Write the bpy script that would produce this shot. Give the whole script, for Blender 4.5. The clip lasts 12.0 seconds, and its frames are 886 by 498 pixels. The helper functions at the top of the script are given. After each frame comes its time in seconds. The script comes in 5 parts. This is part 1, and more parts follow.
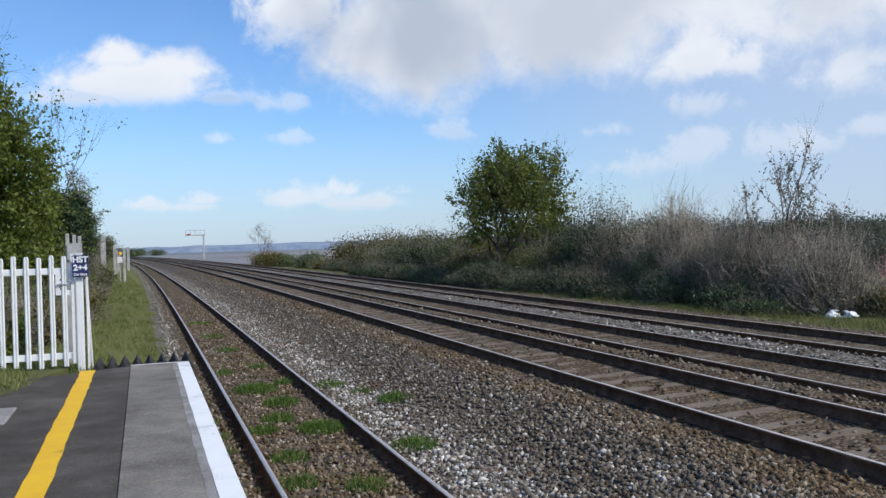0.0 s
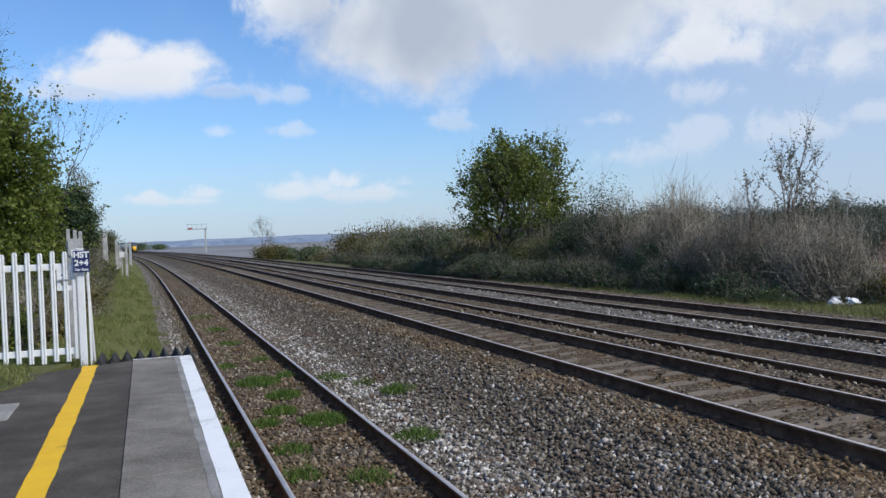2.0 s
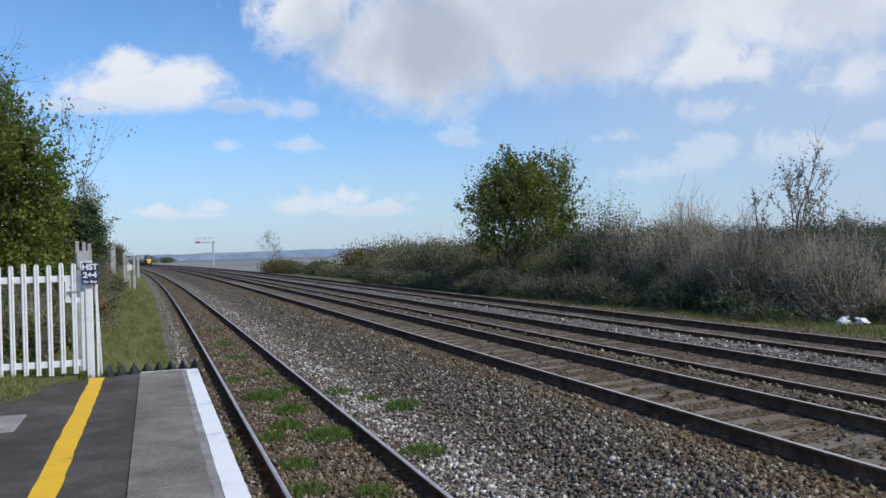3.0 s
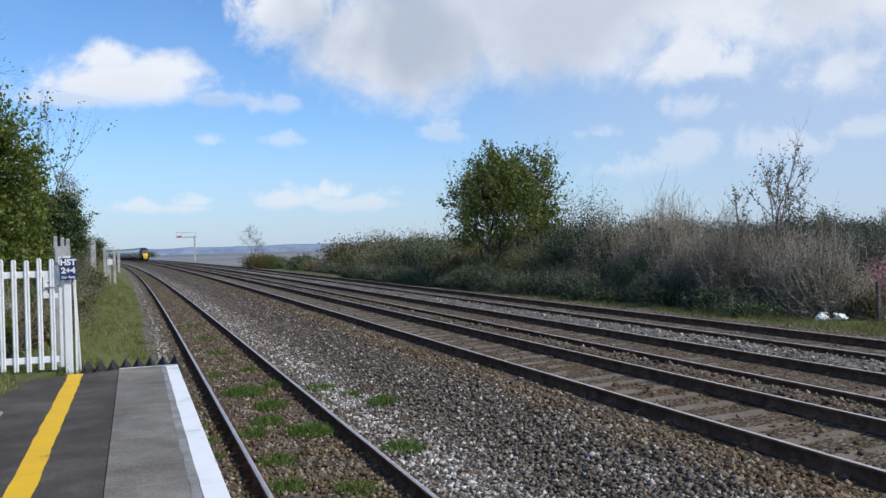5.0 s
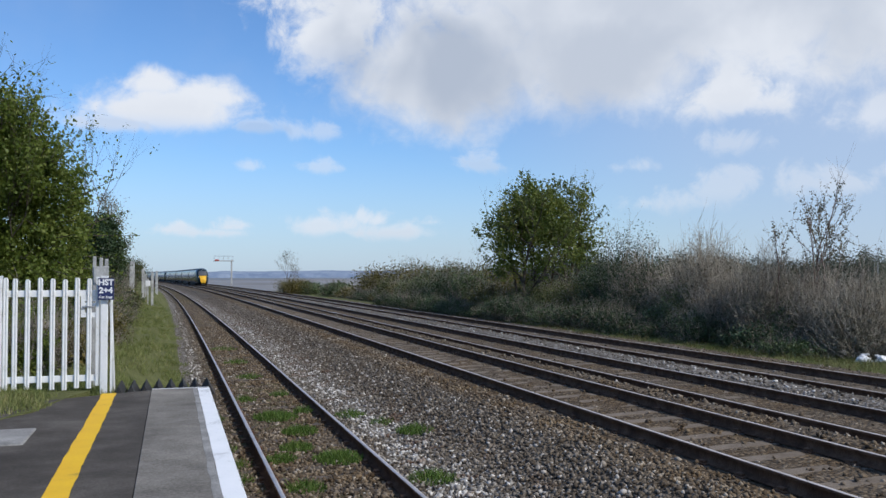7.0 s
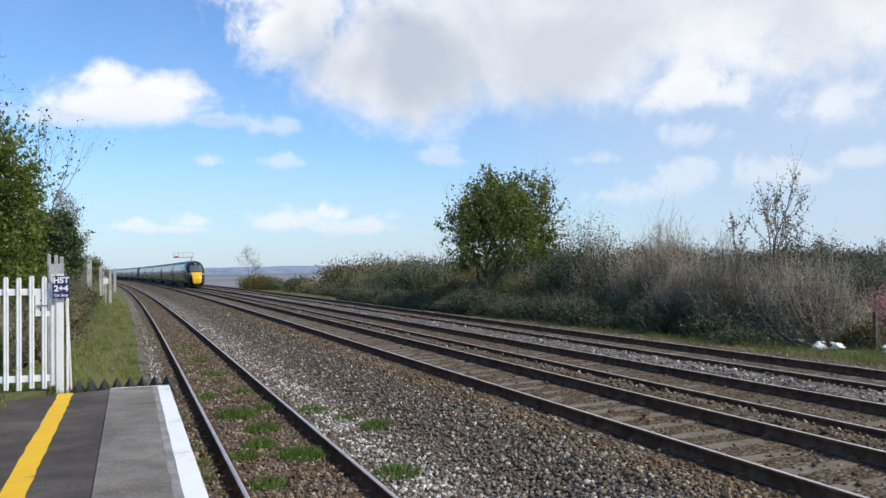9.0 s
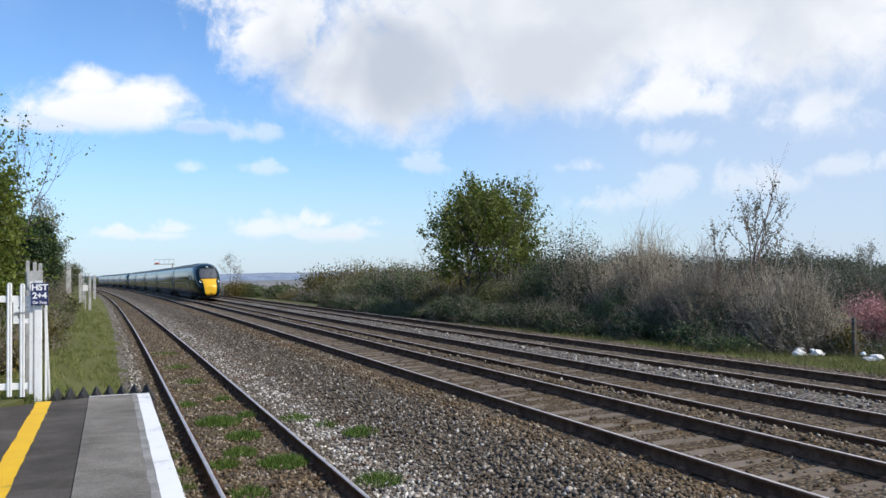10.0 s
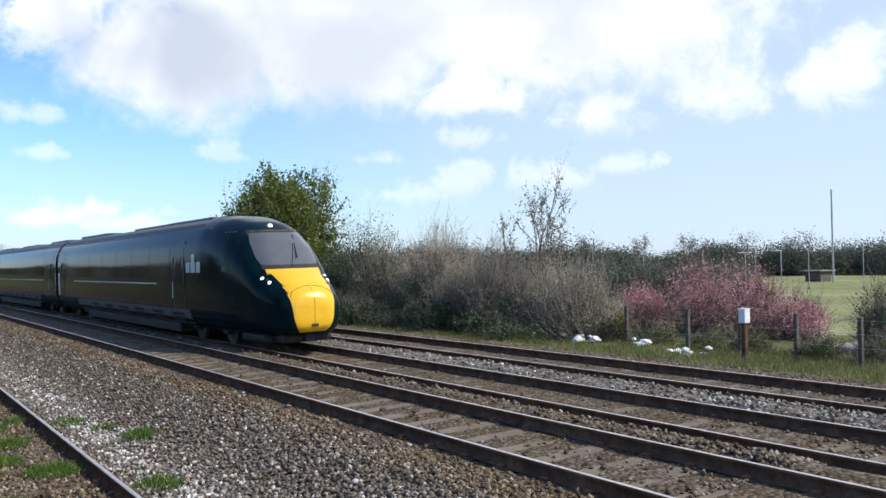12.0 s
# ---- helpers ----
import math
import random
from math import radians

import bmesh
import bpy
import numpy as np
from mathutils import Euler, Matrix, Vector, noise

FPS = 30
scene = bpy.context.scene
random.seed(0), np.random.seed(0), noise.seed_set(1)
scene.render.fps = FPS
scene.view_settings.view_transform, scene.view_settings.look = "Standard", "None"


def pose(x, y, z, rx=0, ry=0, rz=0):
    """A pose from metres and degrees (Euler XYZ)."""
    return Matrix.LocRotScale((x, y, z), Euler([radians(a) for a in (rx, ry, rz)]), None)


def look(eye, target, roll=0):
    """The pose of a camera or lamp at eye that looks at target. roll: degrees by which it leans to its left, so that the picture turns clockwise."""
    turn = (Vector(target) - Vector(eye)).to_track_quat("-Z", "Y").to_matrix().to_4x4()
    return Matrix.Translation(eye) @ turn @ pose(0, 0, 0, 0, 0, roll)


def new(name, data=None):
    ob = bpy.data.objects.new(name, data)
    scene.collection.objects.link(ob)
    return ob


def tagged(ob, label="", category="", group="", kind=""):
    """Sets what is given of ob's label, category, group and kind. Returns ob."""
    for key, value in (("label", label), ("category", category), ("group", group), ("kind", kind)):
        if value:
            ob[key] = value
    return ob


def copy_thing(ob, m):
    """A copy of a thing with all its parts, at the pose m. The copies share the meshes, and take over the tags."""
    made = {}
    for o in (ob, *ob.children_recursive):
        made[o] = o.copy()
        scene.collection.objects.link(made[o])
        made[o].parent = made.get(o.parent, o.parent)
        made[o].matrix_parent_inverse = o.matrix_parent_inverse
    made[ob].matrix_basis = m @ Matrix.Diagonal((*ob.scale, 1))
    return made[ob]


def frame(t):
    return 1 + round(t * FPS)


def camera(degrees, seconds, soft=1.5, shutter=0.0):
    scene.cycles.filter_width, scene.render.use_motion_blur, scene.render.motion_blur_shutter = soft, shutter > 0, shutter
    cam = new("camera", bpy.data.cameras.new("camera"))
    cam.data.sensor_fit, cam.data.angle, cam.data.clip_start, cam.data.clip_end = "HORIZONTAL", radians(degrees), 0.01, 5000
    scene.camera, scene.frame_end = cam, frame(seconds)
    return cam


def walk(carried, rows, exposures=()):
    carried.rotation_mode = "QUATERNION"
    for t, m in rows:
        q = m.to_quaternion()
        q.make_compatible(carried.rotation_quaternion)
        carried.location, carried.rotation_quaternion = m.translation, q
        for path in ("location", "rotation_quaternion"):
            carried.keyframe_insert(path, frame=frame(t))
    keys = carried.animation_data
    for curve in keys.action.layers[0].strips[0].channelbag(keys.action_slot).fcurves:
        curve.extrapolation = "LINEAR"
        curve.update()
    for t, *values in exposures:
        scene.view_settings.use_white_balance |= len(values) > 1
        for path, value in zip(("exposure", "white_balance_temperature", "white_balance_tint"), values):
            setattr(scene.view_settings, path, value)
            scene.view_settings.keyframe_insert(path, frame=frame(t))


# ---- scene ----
# A railway line seen from the end of a platform; x to the side, y along the line, z up, rail level of the loop line at 0.
cam = camera(54.0, 12.0, soft=1.5, shutter=0.0)

# seconds, eye x y z, yaw, pitch, roll
PATH = [
    (0.0, -0.050, -0.017, 2.469, -19.08, -0.37, 1.56),
    (0.5, -0.040, -0.016, 2.468, -18.86, -0.75, 1.54),
    (1.0, -0.036, -0.014, 2.465, -18.68, -1.20, 1.76),
    (1.5, -0.032, -0.021, 2.468, -18.95, -1.25, 1.79),
    (2.0, -0.030, -0.027, 2.471, -18.96, -0.95, 2.19),
    (2.5, -0.033, -0.011, 2.471, -18.56, -0.27, 1.86),
    (3.0, -0.042, -0.018, 2.467, -18.50, 0.11, 1.66),
    (3.2, -0.035, -0.011, 2.464, -18.60, 0.15, 1.61),
    (4.8, -0.023, -0.017, 2.467, -19.72, -0.29, 1.68),
    (5.0, -0.020, -0.023, 2.480, -19.62, -0.25, 1.54),
    (5.2, -0.028, -0.007, 2.468, -20.01, 0.34, 1.74),
    (5.5, 0.001, 0.001, 2.497, -18.96, 1.77, 0.61),
    (5.8, -0.005, 0.004, 2.468, -18.34, 2.38, -0.46),
    (6.0, -0.002, -0.001, 2.469, -16.68, 1.88, 0.01),
    (6.5, -0.000, 0.000, 2.474, -16.95, 1.90, -0.10),
    (7.0, 0.001, -0.003, 2.474, -17.35, 1.74, 0.07),
    (7.2, 0.016, 0.001, 2.476, -17.46, 1.84, 0.53),
    (8.8, 0.019, 0.011, 2.475, -19.58, 1.22, 0.67),
    (9.0, 0.017, 0.031, 2.468, -19.80, 1.32, 0.75),
    (9.5, 0.021, 0.041, 2.470, -20.18, 1.40, 0.97),
    (10.0, 0.020, 0.034, 2.471, -20.95, 1.76, 0.72),
    (10.5, 0.025, 0.033, 2.478, -21.67, 2.03, 0.53),
    (11.0, 0.028, 0.027, 2.466, -22.87, 1.68, 0.43),
    (11.2, 0.028, 0.005, 2.481, -23.66, 1.36, 0.36),
    (11.5, 0.045, 0.011, 2.484, -25.32, 1.39, -0.16),
    (11.7, 0.034, -0.003, 2.487, -27.41, 1.19, -0.30),
    (11.8, 0.033, 0.007, 2.508, -29.26, 0.80, 0.23),
    (12.0, 0.162, -0.031, 2.493, -34.02, 1.02, 0.95),
]

walk(cam, [(t, pose(x, y, z, 90 + pitch, roll, yaw)) for t, x, y, z, yaw, pitch, roll in PATH],
     exposures=[(0, -0.2, 6050, 10), (3, -0.3, 6000, 10), (5, -0.22, 6000, 10), (7, -0.3, 6000, 10), (9, -0.04, 6300, 10), (11, 0.08, 6280, 10), (12, 0.24, 6250, 10)])

# ---------------------------------------------------------------- world and sun
SUN_AZ, SUN_EL = radians(138), radians(43)      # clockwise from the line's direction


class Graph:
    """Short hand for node trees."""

    def __init__(self, tree):
        self.tree = tree
        tree.nodes.clear()

    def add(self, kind, **values):
        node = self.tree.nodes.new(kind)
        for key, value in values.items():
            if key in node.inputs:
                self.put(node.inputs[key], value)
        return node

    def put(self, socket, value):
        if isinstance(value, bpy.types.NodeSocket):
            self.tree.links.new(value, socket)
        else:
            socket.default_value = value

    def math(self, op, a, b=0.0, c=0.0, clamp=False):
        node = self.tree.nodes.new("ShaderNodeMath")
        node.operation, node.use_clamp = op, clamp
        for i, v in enumerate((a, b, c)):
            self.put(node.inputs[i], v)
        return node.outputs[0]

    def mix(self, fac, a, b, blend="MIX"):
        node = self.tree.nodes.new("ShaderNodeMix")
        node.data_type, node.blend_type = "RGBA", blend
        self.put(node.inputs[0], fac)
        self.put(node.inputs[6], a)
        self.put(node.inputs[7], b)
        return node.outputs[2]

    def noise(self, vector, scale, detail=4.0, rough=0.55, distortion=0.0):
        node = self.tree.nodes.new("ShaderNodeTexNoise")
        if vector is not None:
            self.put(node.inputs["Vector"], vector)
        node.inputs["Scale"].default_value = scale
        node.inputs["Detail"].default_value = detail
        node.inputs["Roughness"].default_value = rough
        node.inputs["Distortion"].default_value = distortion
        return node.outputs["Fac"]

    def smooth(self, value, low, high, out0=0.0, out1=1.0):
        node = self.tree.nodes.new("ShaderNodeMapRange")
        node.interpolation_type = "SMOOTHSTEP"
        self.put(node.inputs[0], value)
        for i, v in enumerate((low, high, out0, out1)):
            node.inputs[i + 1].default_value = v
        return node.outputs[0]

    def ramp(self, fac, stops):
        node = self.tree.nodes.new("ShaderNodeValToRGB")
        while len(node.color_ramp.elements) < len(stops):
            node.color_ramp.elements.new(0.5)
        for el, (at, col) in zip(node.color_ramp.elements, stops):
            el.position, el.color = at, (*col, 1.0)
        self.put(node.inputs[0], fac)
        return node.outputs[0]


# clouds: azimuth and elevation in degrees, half width, half height, raggedness, greyness
CLOUDS = [
    (-0.4, 10.3, 5.2, 2.1, 0.35, 0.12),
    (-1.3, 11.8, 2.6, 1.6, 0.35, 0.0),
    (1.9, 11.2, 3.0, 1.5, 0.35, 0.0),
    (-3.6, 9.3, 3.6, 0.8, 0.8, 0.3),
    (5.2, 9.5, 1.6, 0.6, 0.9, 0.5),
    (10.2, 15.6, 5.0, 5.2, 0.5, 0.0),
    (17.5, 13.2, 9.0, 5.0, 0.22, 0.95),
    (27.0, 14.0, 12.0, 5.0, 0.22, 0.7),
    (34.0, 20.5, 25.0, 11.0, 0.22, 0.6),
    (36.0, 11.0, 5.0, 2.4, 0.5, 0.15),
    (4.8, 7.0, 1.1, 0.6, 0.9, 0.0),
    (9.0, 7.0, 1.3, 0.6, 1.0, 0.1),
    (9.6, 9.3, 1.8, 0.9, 1.0, 0.1),
    (13.0, 3.6, 1.4, 0.8, 0.9, 0.0),
    (16.6, 3.5, 1.6, 0.8, 0.9, 0.0),
    (9.4, 3.1, 3.4, 0.9, 0.8, 0.1),
    (14.5, 2.8, 5.5, 0.9, 0.7, 0.25),
    (2.0, 2.7, 4.0, 0.6, 0.8, 0.2),
    (0.0, 2.9, 1.8, 0.6, 1.1, 0.1),
    (3.5, 3.1, 2.0, 0.6, 1.1, 0.1),
    (19.8, 7.2, 2.2, 0.9, 1.1, 0.3),
    (29.8, 6.9, 1.6, 0.8, 0.8, 0.0),
    (30.6, 4.6, 3.0, 1.1, 1.1, 0.1),
    (35.3, 5.4, 2.0, 1.5, 1.1, 0.1),
    (35.6, 8.2, 2.2, 1.2, 1.1, 0.1),
    (41.0, 5.5, 2.6, 1.2, 1.1, 0.1),
    (46.0, 6.2, 3.0, 0.9, 1.1, 0.1),
    (44.5, 9.6, 5.0, 2.6, 0.7, 0.0),
    (52.0, 10.2, 5.5, 3.2, 0.7, 0.0),
    (59.0, 10.6, 5.5, 3.4, 0.7, 0.05),
]


def build_world():
    world = bpy.data.worlds.new("sky")
    scene.world = world
    world.use_nodes = True
    g = Graph(world.node_tree)
    sky = g.add("ShaderNodeTexSky")
    sky.sky_type, sky.sun_disc = "NISHITA", False
    sky.sun_elevation, sky.sun_rotation = SUN_EL, SUN_AZ
    sky.air_density, sky.dust_density, sky.ozone_density = 1.0, 0.4, 2.6
    way = g.add("ShaderNodeTexCoord").outputs["Generated"]
    sep = g.add("ShaderNodeSeparateXYZ", Vector=way)
    az = g.math("MULTIPLY", g.math("ARCTAN2", sep.outputs[0], sep.outputs[1]), 57.2958)
    el = g.math("MULTIPLY", g.math("ARCSINE", sep.outputs[2]), 57.2958)
    puff = g.noise(way, 26.0, 8.0, 0.62, 0.4)
    bulge = g.noise(way, 9.0, 5.0, 0.55, 0.3)
    ragged = g.math("ADD", g.math("MULTIPLY", g.math("SUBTRACT", puff, 0.5), 3.4),
                    g.math("MULTIPLY", g.math("SUBTRACT", bulge, 0.5), 2.6))
    soft = g.math("SUBTRACT", g.noise(way, 7.0, 4.0, 0.5, 0.2), 0.5)
    cover, grey = None, None
    for a, e, w, h, rag, dark in CLOUDS:
        dx = g.math("DIVIDE", g.math("SUBTRACT", az, a), w)
        dy = g.math("DIVIDE", g.math("SUBTRACT", el, e), h)
        power = 4.0 if w > 20 else 2.0
        far = g.math("POWER", g.math("ADD", g.math("POWER", g.math("ABSOLUTE", dx), power), g.math("POWER", g.math("ABSOLUTE", dy), power)), 1.0 / power)
        depth = g.math("ADD", g.math("SUBTRACT", 1.0, far), g.math("MULTIPLY", ragged, rag))
        if w < 8:
            depth = g.math("ADD", depth, g.math("MULTIPLY", g.math("MINIMUM", dy, 0.0), 0.35))
        mask = g.math("MULTIPLY", g.smooth(depth, -0.05, 0.42 if w > 20 else 0.6 if rag < 0.6 else 0.9), 1.0 if rag < 0.6 else 0.72 if w > 3.1 or e < 4 else 0.45)
        if w < 8:
            mask = g.math("MULTIPLY", mask, g.smooth(dy, -1.25, 0.0))
        # the shaded heart and base of a cloud
        if w > 6 and dark > 0.4:
            heart = g.math("ADD", g.math("SUBTRACT", 1.0, far), g.math("MULTIPLY", soft, 2.6))
            base = g.math("MULTIPLY", g.smooth(heart, -0.1, 0.95), dark)
        else:
            base = g.math("MULTIPLY", g.smooth(g.math("SUBTRACT", depth, g.math("MULTIPLY", dy, 0.45)), 0.2, 0.95), dark)
        cover = mask if cover is None else g.math("MAXIMUM", cover, mask)
        grey = base if grey is None else g.math("MAXIMUM", grey, base)
    # thin cloud that thickens towards the sun's side and near the skyline
    veil = g.math("MULTIPLY", g.smooth(az, 8.0, 46.0), 0.74)
    low = g.math("MULTIPLY", g.smooth(el, 10.0, -1.0), 0.66)
    thin = g.math("MULTIPLY", g.smooth(g.noise(way, 5.0, 6.0, 0.6), 0.4, 0.8), 0.16)
    veil = g.math("MAXIMUM", g.math("MAXIMUM", veil, low), thin)
    white = g.mix(grey, (6.8, 6.8, 6.85, 1), (3.7, 4.05, 4.65, 1))
    clear = g.mix(1.0, sky.outputs[0], (0.78, 0.97, 1.17, 1), "MULTIPLY")
    hazy = g.mix(veil, clear, (4.15, 4.75, 5.75, 1))
    colour = g.mix(cover, hazy, white)
    back = g.add("ShaderNodeBackground", Color=colour, Strength=0.15)
    out = g.add("ShaderNodeOutputWorld")
    g.put(out.inputs["Surface"], back.outputs[0])


build_world()
sun_lamp = bpy.data.lights.new("sun", "SUN")
sun_lamp.energy, sun_lamp.angle, sun_lamp.color = 3.95, radians(0.53), (1.0, 0.9, 0.75)
sun = new("sun", sun_lamp)
sun.matrix_world = look((0, 0, 0), (-math.sin(SUN_AZ) * math.cos(SUN_EL), -math.cos(SUN_AZ) * math.cos(SUN_EL), -math.sin(SUN_EL)))


# ---------------------------------------------------------------- materials
def material(name, rough=0.7, metal=0.0, spec=0.5):
    mat = bpy.data.materials.new(name)
    mat.use_nodes = True
    g = Graph(mat.node_tree)
    shader = g.add("ShaderNodeBsdfPrincipled", Roughness=rough, Metallic=metal)
    shader.inputs["Specular IOR Level"].default_value = spec
    out = g.add("ShaderNodeOutputMaterial")
    g.put(out.inputs["Surface"], shader.outputs[0])
    return mat, g, shader


def place(g):
    return g.add("ShaderNodeTexCoord").outputs["Object"]


def bump(g, shader, height, strength, distance=0.02):
    node = g.add("ShaderNodeBump", Strength=strength, Distance=distance, Height=height)
    g.put(shader.inputs["Normal"], node.outputs[0])


def surface(name, stops, scale=3.0, fine=40.0, rough=0.75, metal=0.0, relief=0.25, depth=0.01, spec=0.5, rough_swing=0.12):
    """Two scales of noise through a ramp of colours, with relief."""
    mat, g, shader = material(name, rough, metal, spec)
    at = place(g)
    big, small = g.noise(at, scale, 6.0, 0.6), g.noise(at, fine, 4.0, 0.6)
    fac = g.math("ADD", g.math("MULTIPLY", big, 0.6), g.math("MULTIPLY", small, 0.4))
    fac = g.math("ADD", g.math("MULTIPLY", g.math("SUBTRACT", fac, 0.5), 1.9), 0.5)
    g.put(shader.inputs["Base Color"], g.ramp(fac, stops))
    g.put(shader.inputs["Roughness"], g.math("ADD", rough - rough_swing / 2, g.math("MULTIPLY", big, rough_swing)))
    bump(g, shader, small, relief, depth)
    return mat


def by_island(name, stops, rough=0.7, sheer=0.0, relief=0.0, patch=0.0):
    """Colour that changes from piece to piece of a joined mesh; sheer lets light through thin leaves."""
    mat, g, shader = material(name, rough, 0.0, 0.3)
    rnd = g.add("ShaderNodeNewGeometry").outputs["Random Per Island"]
    if patch:
        big = g.noise(place(g), patch, 3.0, 0.5)
        rnd = g.math("ADD", g.math("MULTIPLY", rnd, 0.55), g.math("MULTIPLY", g.smooth(big, 0.3, 0.7), 0.45))
    col = g.ramp(rnd, stops)
    g.put(shader.inputs["Base Color"], col)
    if relief:
        bump(g, shader, g.noise(place(g), 60.0, 3.0), relief, 0.01)
    if sheer:
        glow = g.add("ShaderNodeBsdfTranslucent", Color=col)
        both = g.add("ShaderNodeMixShader")
        both.inputs[0].default_value = sheer
        g.put(both.inputs[1], shader.outputs[0])
        g.put(both.inputs[2], glow.outputs[0])
        out = [n for n in g.tree.nodes if n.type == "OUTPUT_MATERIAL"][0]
        g.put(out.inputs["Surface"], both.outputs[0])
    return mat


ASPHALT = surface("asphalt", [(0.25, (0.048, 0.042, 0.036)), (0.52, (0.08, 0.071, 0.062)), (0.8, (0.145, 0.13, 0.115))], 1.6, 70, 0.9, relief=0.6, depth=0.008, spec=0.15)
CONCRETE = surface("platform_concrete", [(0.2, (0.1, 0.09, 0.078)), (0.5, (0.19, 0.176, 0.155)), (0.8, (0.3, 0.28, 0.25))], 1.6, 45, 0.9, relief=0.4, depth=0.008, spec=0.15)
OLD_CONCRETE = surface("grey_concrete", [(0.3, (0.16, 0.155, 0.145)), (0.55, (0.27, 0.26, 0.245)), (0.75, (0.36, 0.35, 0.33))], 3.0, 50, 0.85, relief=0.3)
YELLOW_PAINT = surface("worn_yellow_line", [(0.18, (0.3, 0.2, 0.03)), (0.28, (0.74, 0.43, 0.005)), (0.75, (0.82, 0.51, 0.008))], 3.0, 70, 0.7, relief=0.3, depth=0.004)
WHITE_LINE = surface("white_line", [(0.25, (0.5, 0.5, 0.5)), (0.38, (0.78, 0.79, 0.8)), (0.75, (0.85, 0.85, 0.86))], 3.0, 60, 0.65, relief=0.2, depth=0.004)
WHITE_PAINT = surface("white_fence_paint", [(0.25, (0.6, 0.6, 0.57)), (0.42, (0.78, 0.79, 0.79)), (0.75, (0.84, 0.85, 0.86))], 5.0, 40, 0.45, relief=0.08)
POST_GREY = surface("weathered_grey_post", [(0.3, (0.28, 0.28, 0.27)), (0.55, (0.42, 0.42, 0.41)), (0.75, (0.55, 0.55, 0.53))], 4.0, 40, 0.7, relief=0.2)
GALVANISED = surface("galvanised_steel", [(0.3, (0.3, 0.31, 0.32)), (0.7, (0.45, 0.46, 0.47))], 8.0, 60, 0.45, 0.7, relief=0.05)
DARK_RUBBER = surface("dark_guard", [(0.3, (0.012, 0.012, 0.013)), (0.7, (0.035, 0.033, 0.03))], 6.0, 60, 0.8, relief=0.4)
SIGN_BLUE = surface("sign_blue", [(0.3, (0.012, 0.02, 0.09)), (0.7, (0.02, 0.03, 0.12))], 6.0, 60, 0.4, relief=0.02)
SIGN_WHITE = surface("sign_white", [(0.3, (0.75, 0.76, 0.78)), (0.7, (0.85, 0.85, 0.86))], 6.0, 60, 0.45, relief=0.02)
RAIL_RUST = surface("rusty_rail_side", [(0.25, (0.06, 0.034, 0.021)), (0.5, (0.11, 0.063, 0.039)), (0.75, (0.19, 0.115, 0.072))], 4.0, 60, 0.95, 0.0, relief=0.4, depth=0.004, spec=0.1)
RAIL_TOP = surface("polished_rail_head", [(0.3, (0.68, 0.6, 0.54)), (0.7, (0.86, 0.77, 0.7))], 3.0, 30, 0.5, 1.0, relief=0.02)
SLEEPER = surface("sleeper_concrete", [(0.3, (0.085, 0.064, 0.045)), (0.5, (0.145, 0.112, 0.08)), (0.75, (0.21, 0.17, 0.128))], 2.0, 40, 0.9, relief=0.4)
TIMBER = surface("old_sleeper_timber", [(0.3, (0.035, 0.028, 0.022)), (0.55, (0.075, 0.058, 0.044)), (0.75, (0.13, 0.10, 0.08))], 2.5, 30, 0.9, relief=0.5)
BARK = surface("bark", [(0.3, (0.05, 0.04, 0.03)), (0.6, (0.11, 0.09, 0.07)), (0.8, (0.17, 0.145, 0.12))], 4.0, 40, 0.9, relief=0.5)
PINK_BARK = surface("reddish_bark", [(0.3, (0.1, 0.065, 0.055)), (0.7, (0.22, 0.15, 0.13))], 4.0, 40, 0.9, relief=0.3)


# ---------------------------------------------------------------- mesh helpers
def part(name, bm, mat, parent=None, label="", smooth=False):
    """Links a bmesh (or mesh) as one object, under a thing where one is given."""
    if isinstance(bm, bmesh.types.BMesh):
        me = bpy.data.meshes.new(name)
        bm.to_mesh(me)
        bm.free()
    else:
        me = bm
    for m in (mat if isinstance(mat, (list, tuple)) else (mat,)):
        me.materials.append(m)
    if smooth:
        me.polygons.foreach_set("use_smooth", [True] * len(me.polygons))
    ob = new(name, me)
    if parent is not None:
        ob.parent = parent
    if label:
        tagged(ob, label)
    return ob


def array_mesh(name, verts, faces, **attributes):
    """A mesh from numpy arrays; faces all have the same number of corners."""
    me = bpy.data.meshes.new(name)
    verts, faces = np.asarray(verts, np.float32), np.asarray(faces, np.int32)
    n, k = faces.shape
    me.vertices.add(len(verts))
    me.vertices.foreach_set("co", verts.ravel())
    me.loops.add(n * k)
    me.loops.foreach_set("vertex_index", faces.ravel())
    me.polygons.add(n)
    me.polygons.foreach_set("loop_start", np.arange(0, n * k, k, dtype=np.int32))
    me.polygons.foreach_set("loop_total", np.full(n, k, np.int32))
    for key, values in attributes.items():
        layer = me.attributes.new(key, "FLOAT", "POINT")
        layer.data.foreach_set("value", np.asarray(values, np.float32))
    me.update(calc_edges=True)
    me.validate()
    return me


def box(bm, x0, x1, y0, y1, z0, z1, bevel=0.0):
    made = bmesh.ops.create_cube(bm, size=1.0, matrix=Matrix.Translation(((x0 + x1) / 2, (y0 + y1) / 2, (z0 + z1) / 2)) @ Matrix.Diagonal((x1 - x0, y1 - y0, z1 - z0, 1)))
    if bevel:
        edges = {e for v in made["verts"] for e in v.link_edges}
        bmesh.ops.bevel(bm, geom=list(edges), offset=bevel, segments=2, affect="EDGES", profile=0.5)
    return bm


def box_bm(*args, **kw):
    return box(bmesh.new(), *args, **kw)


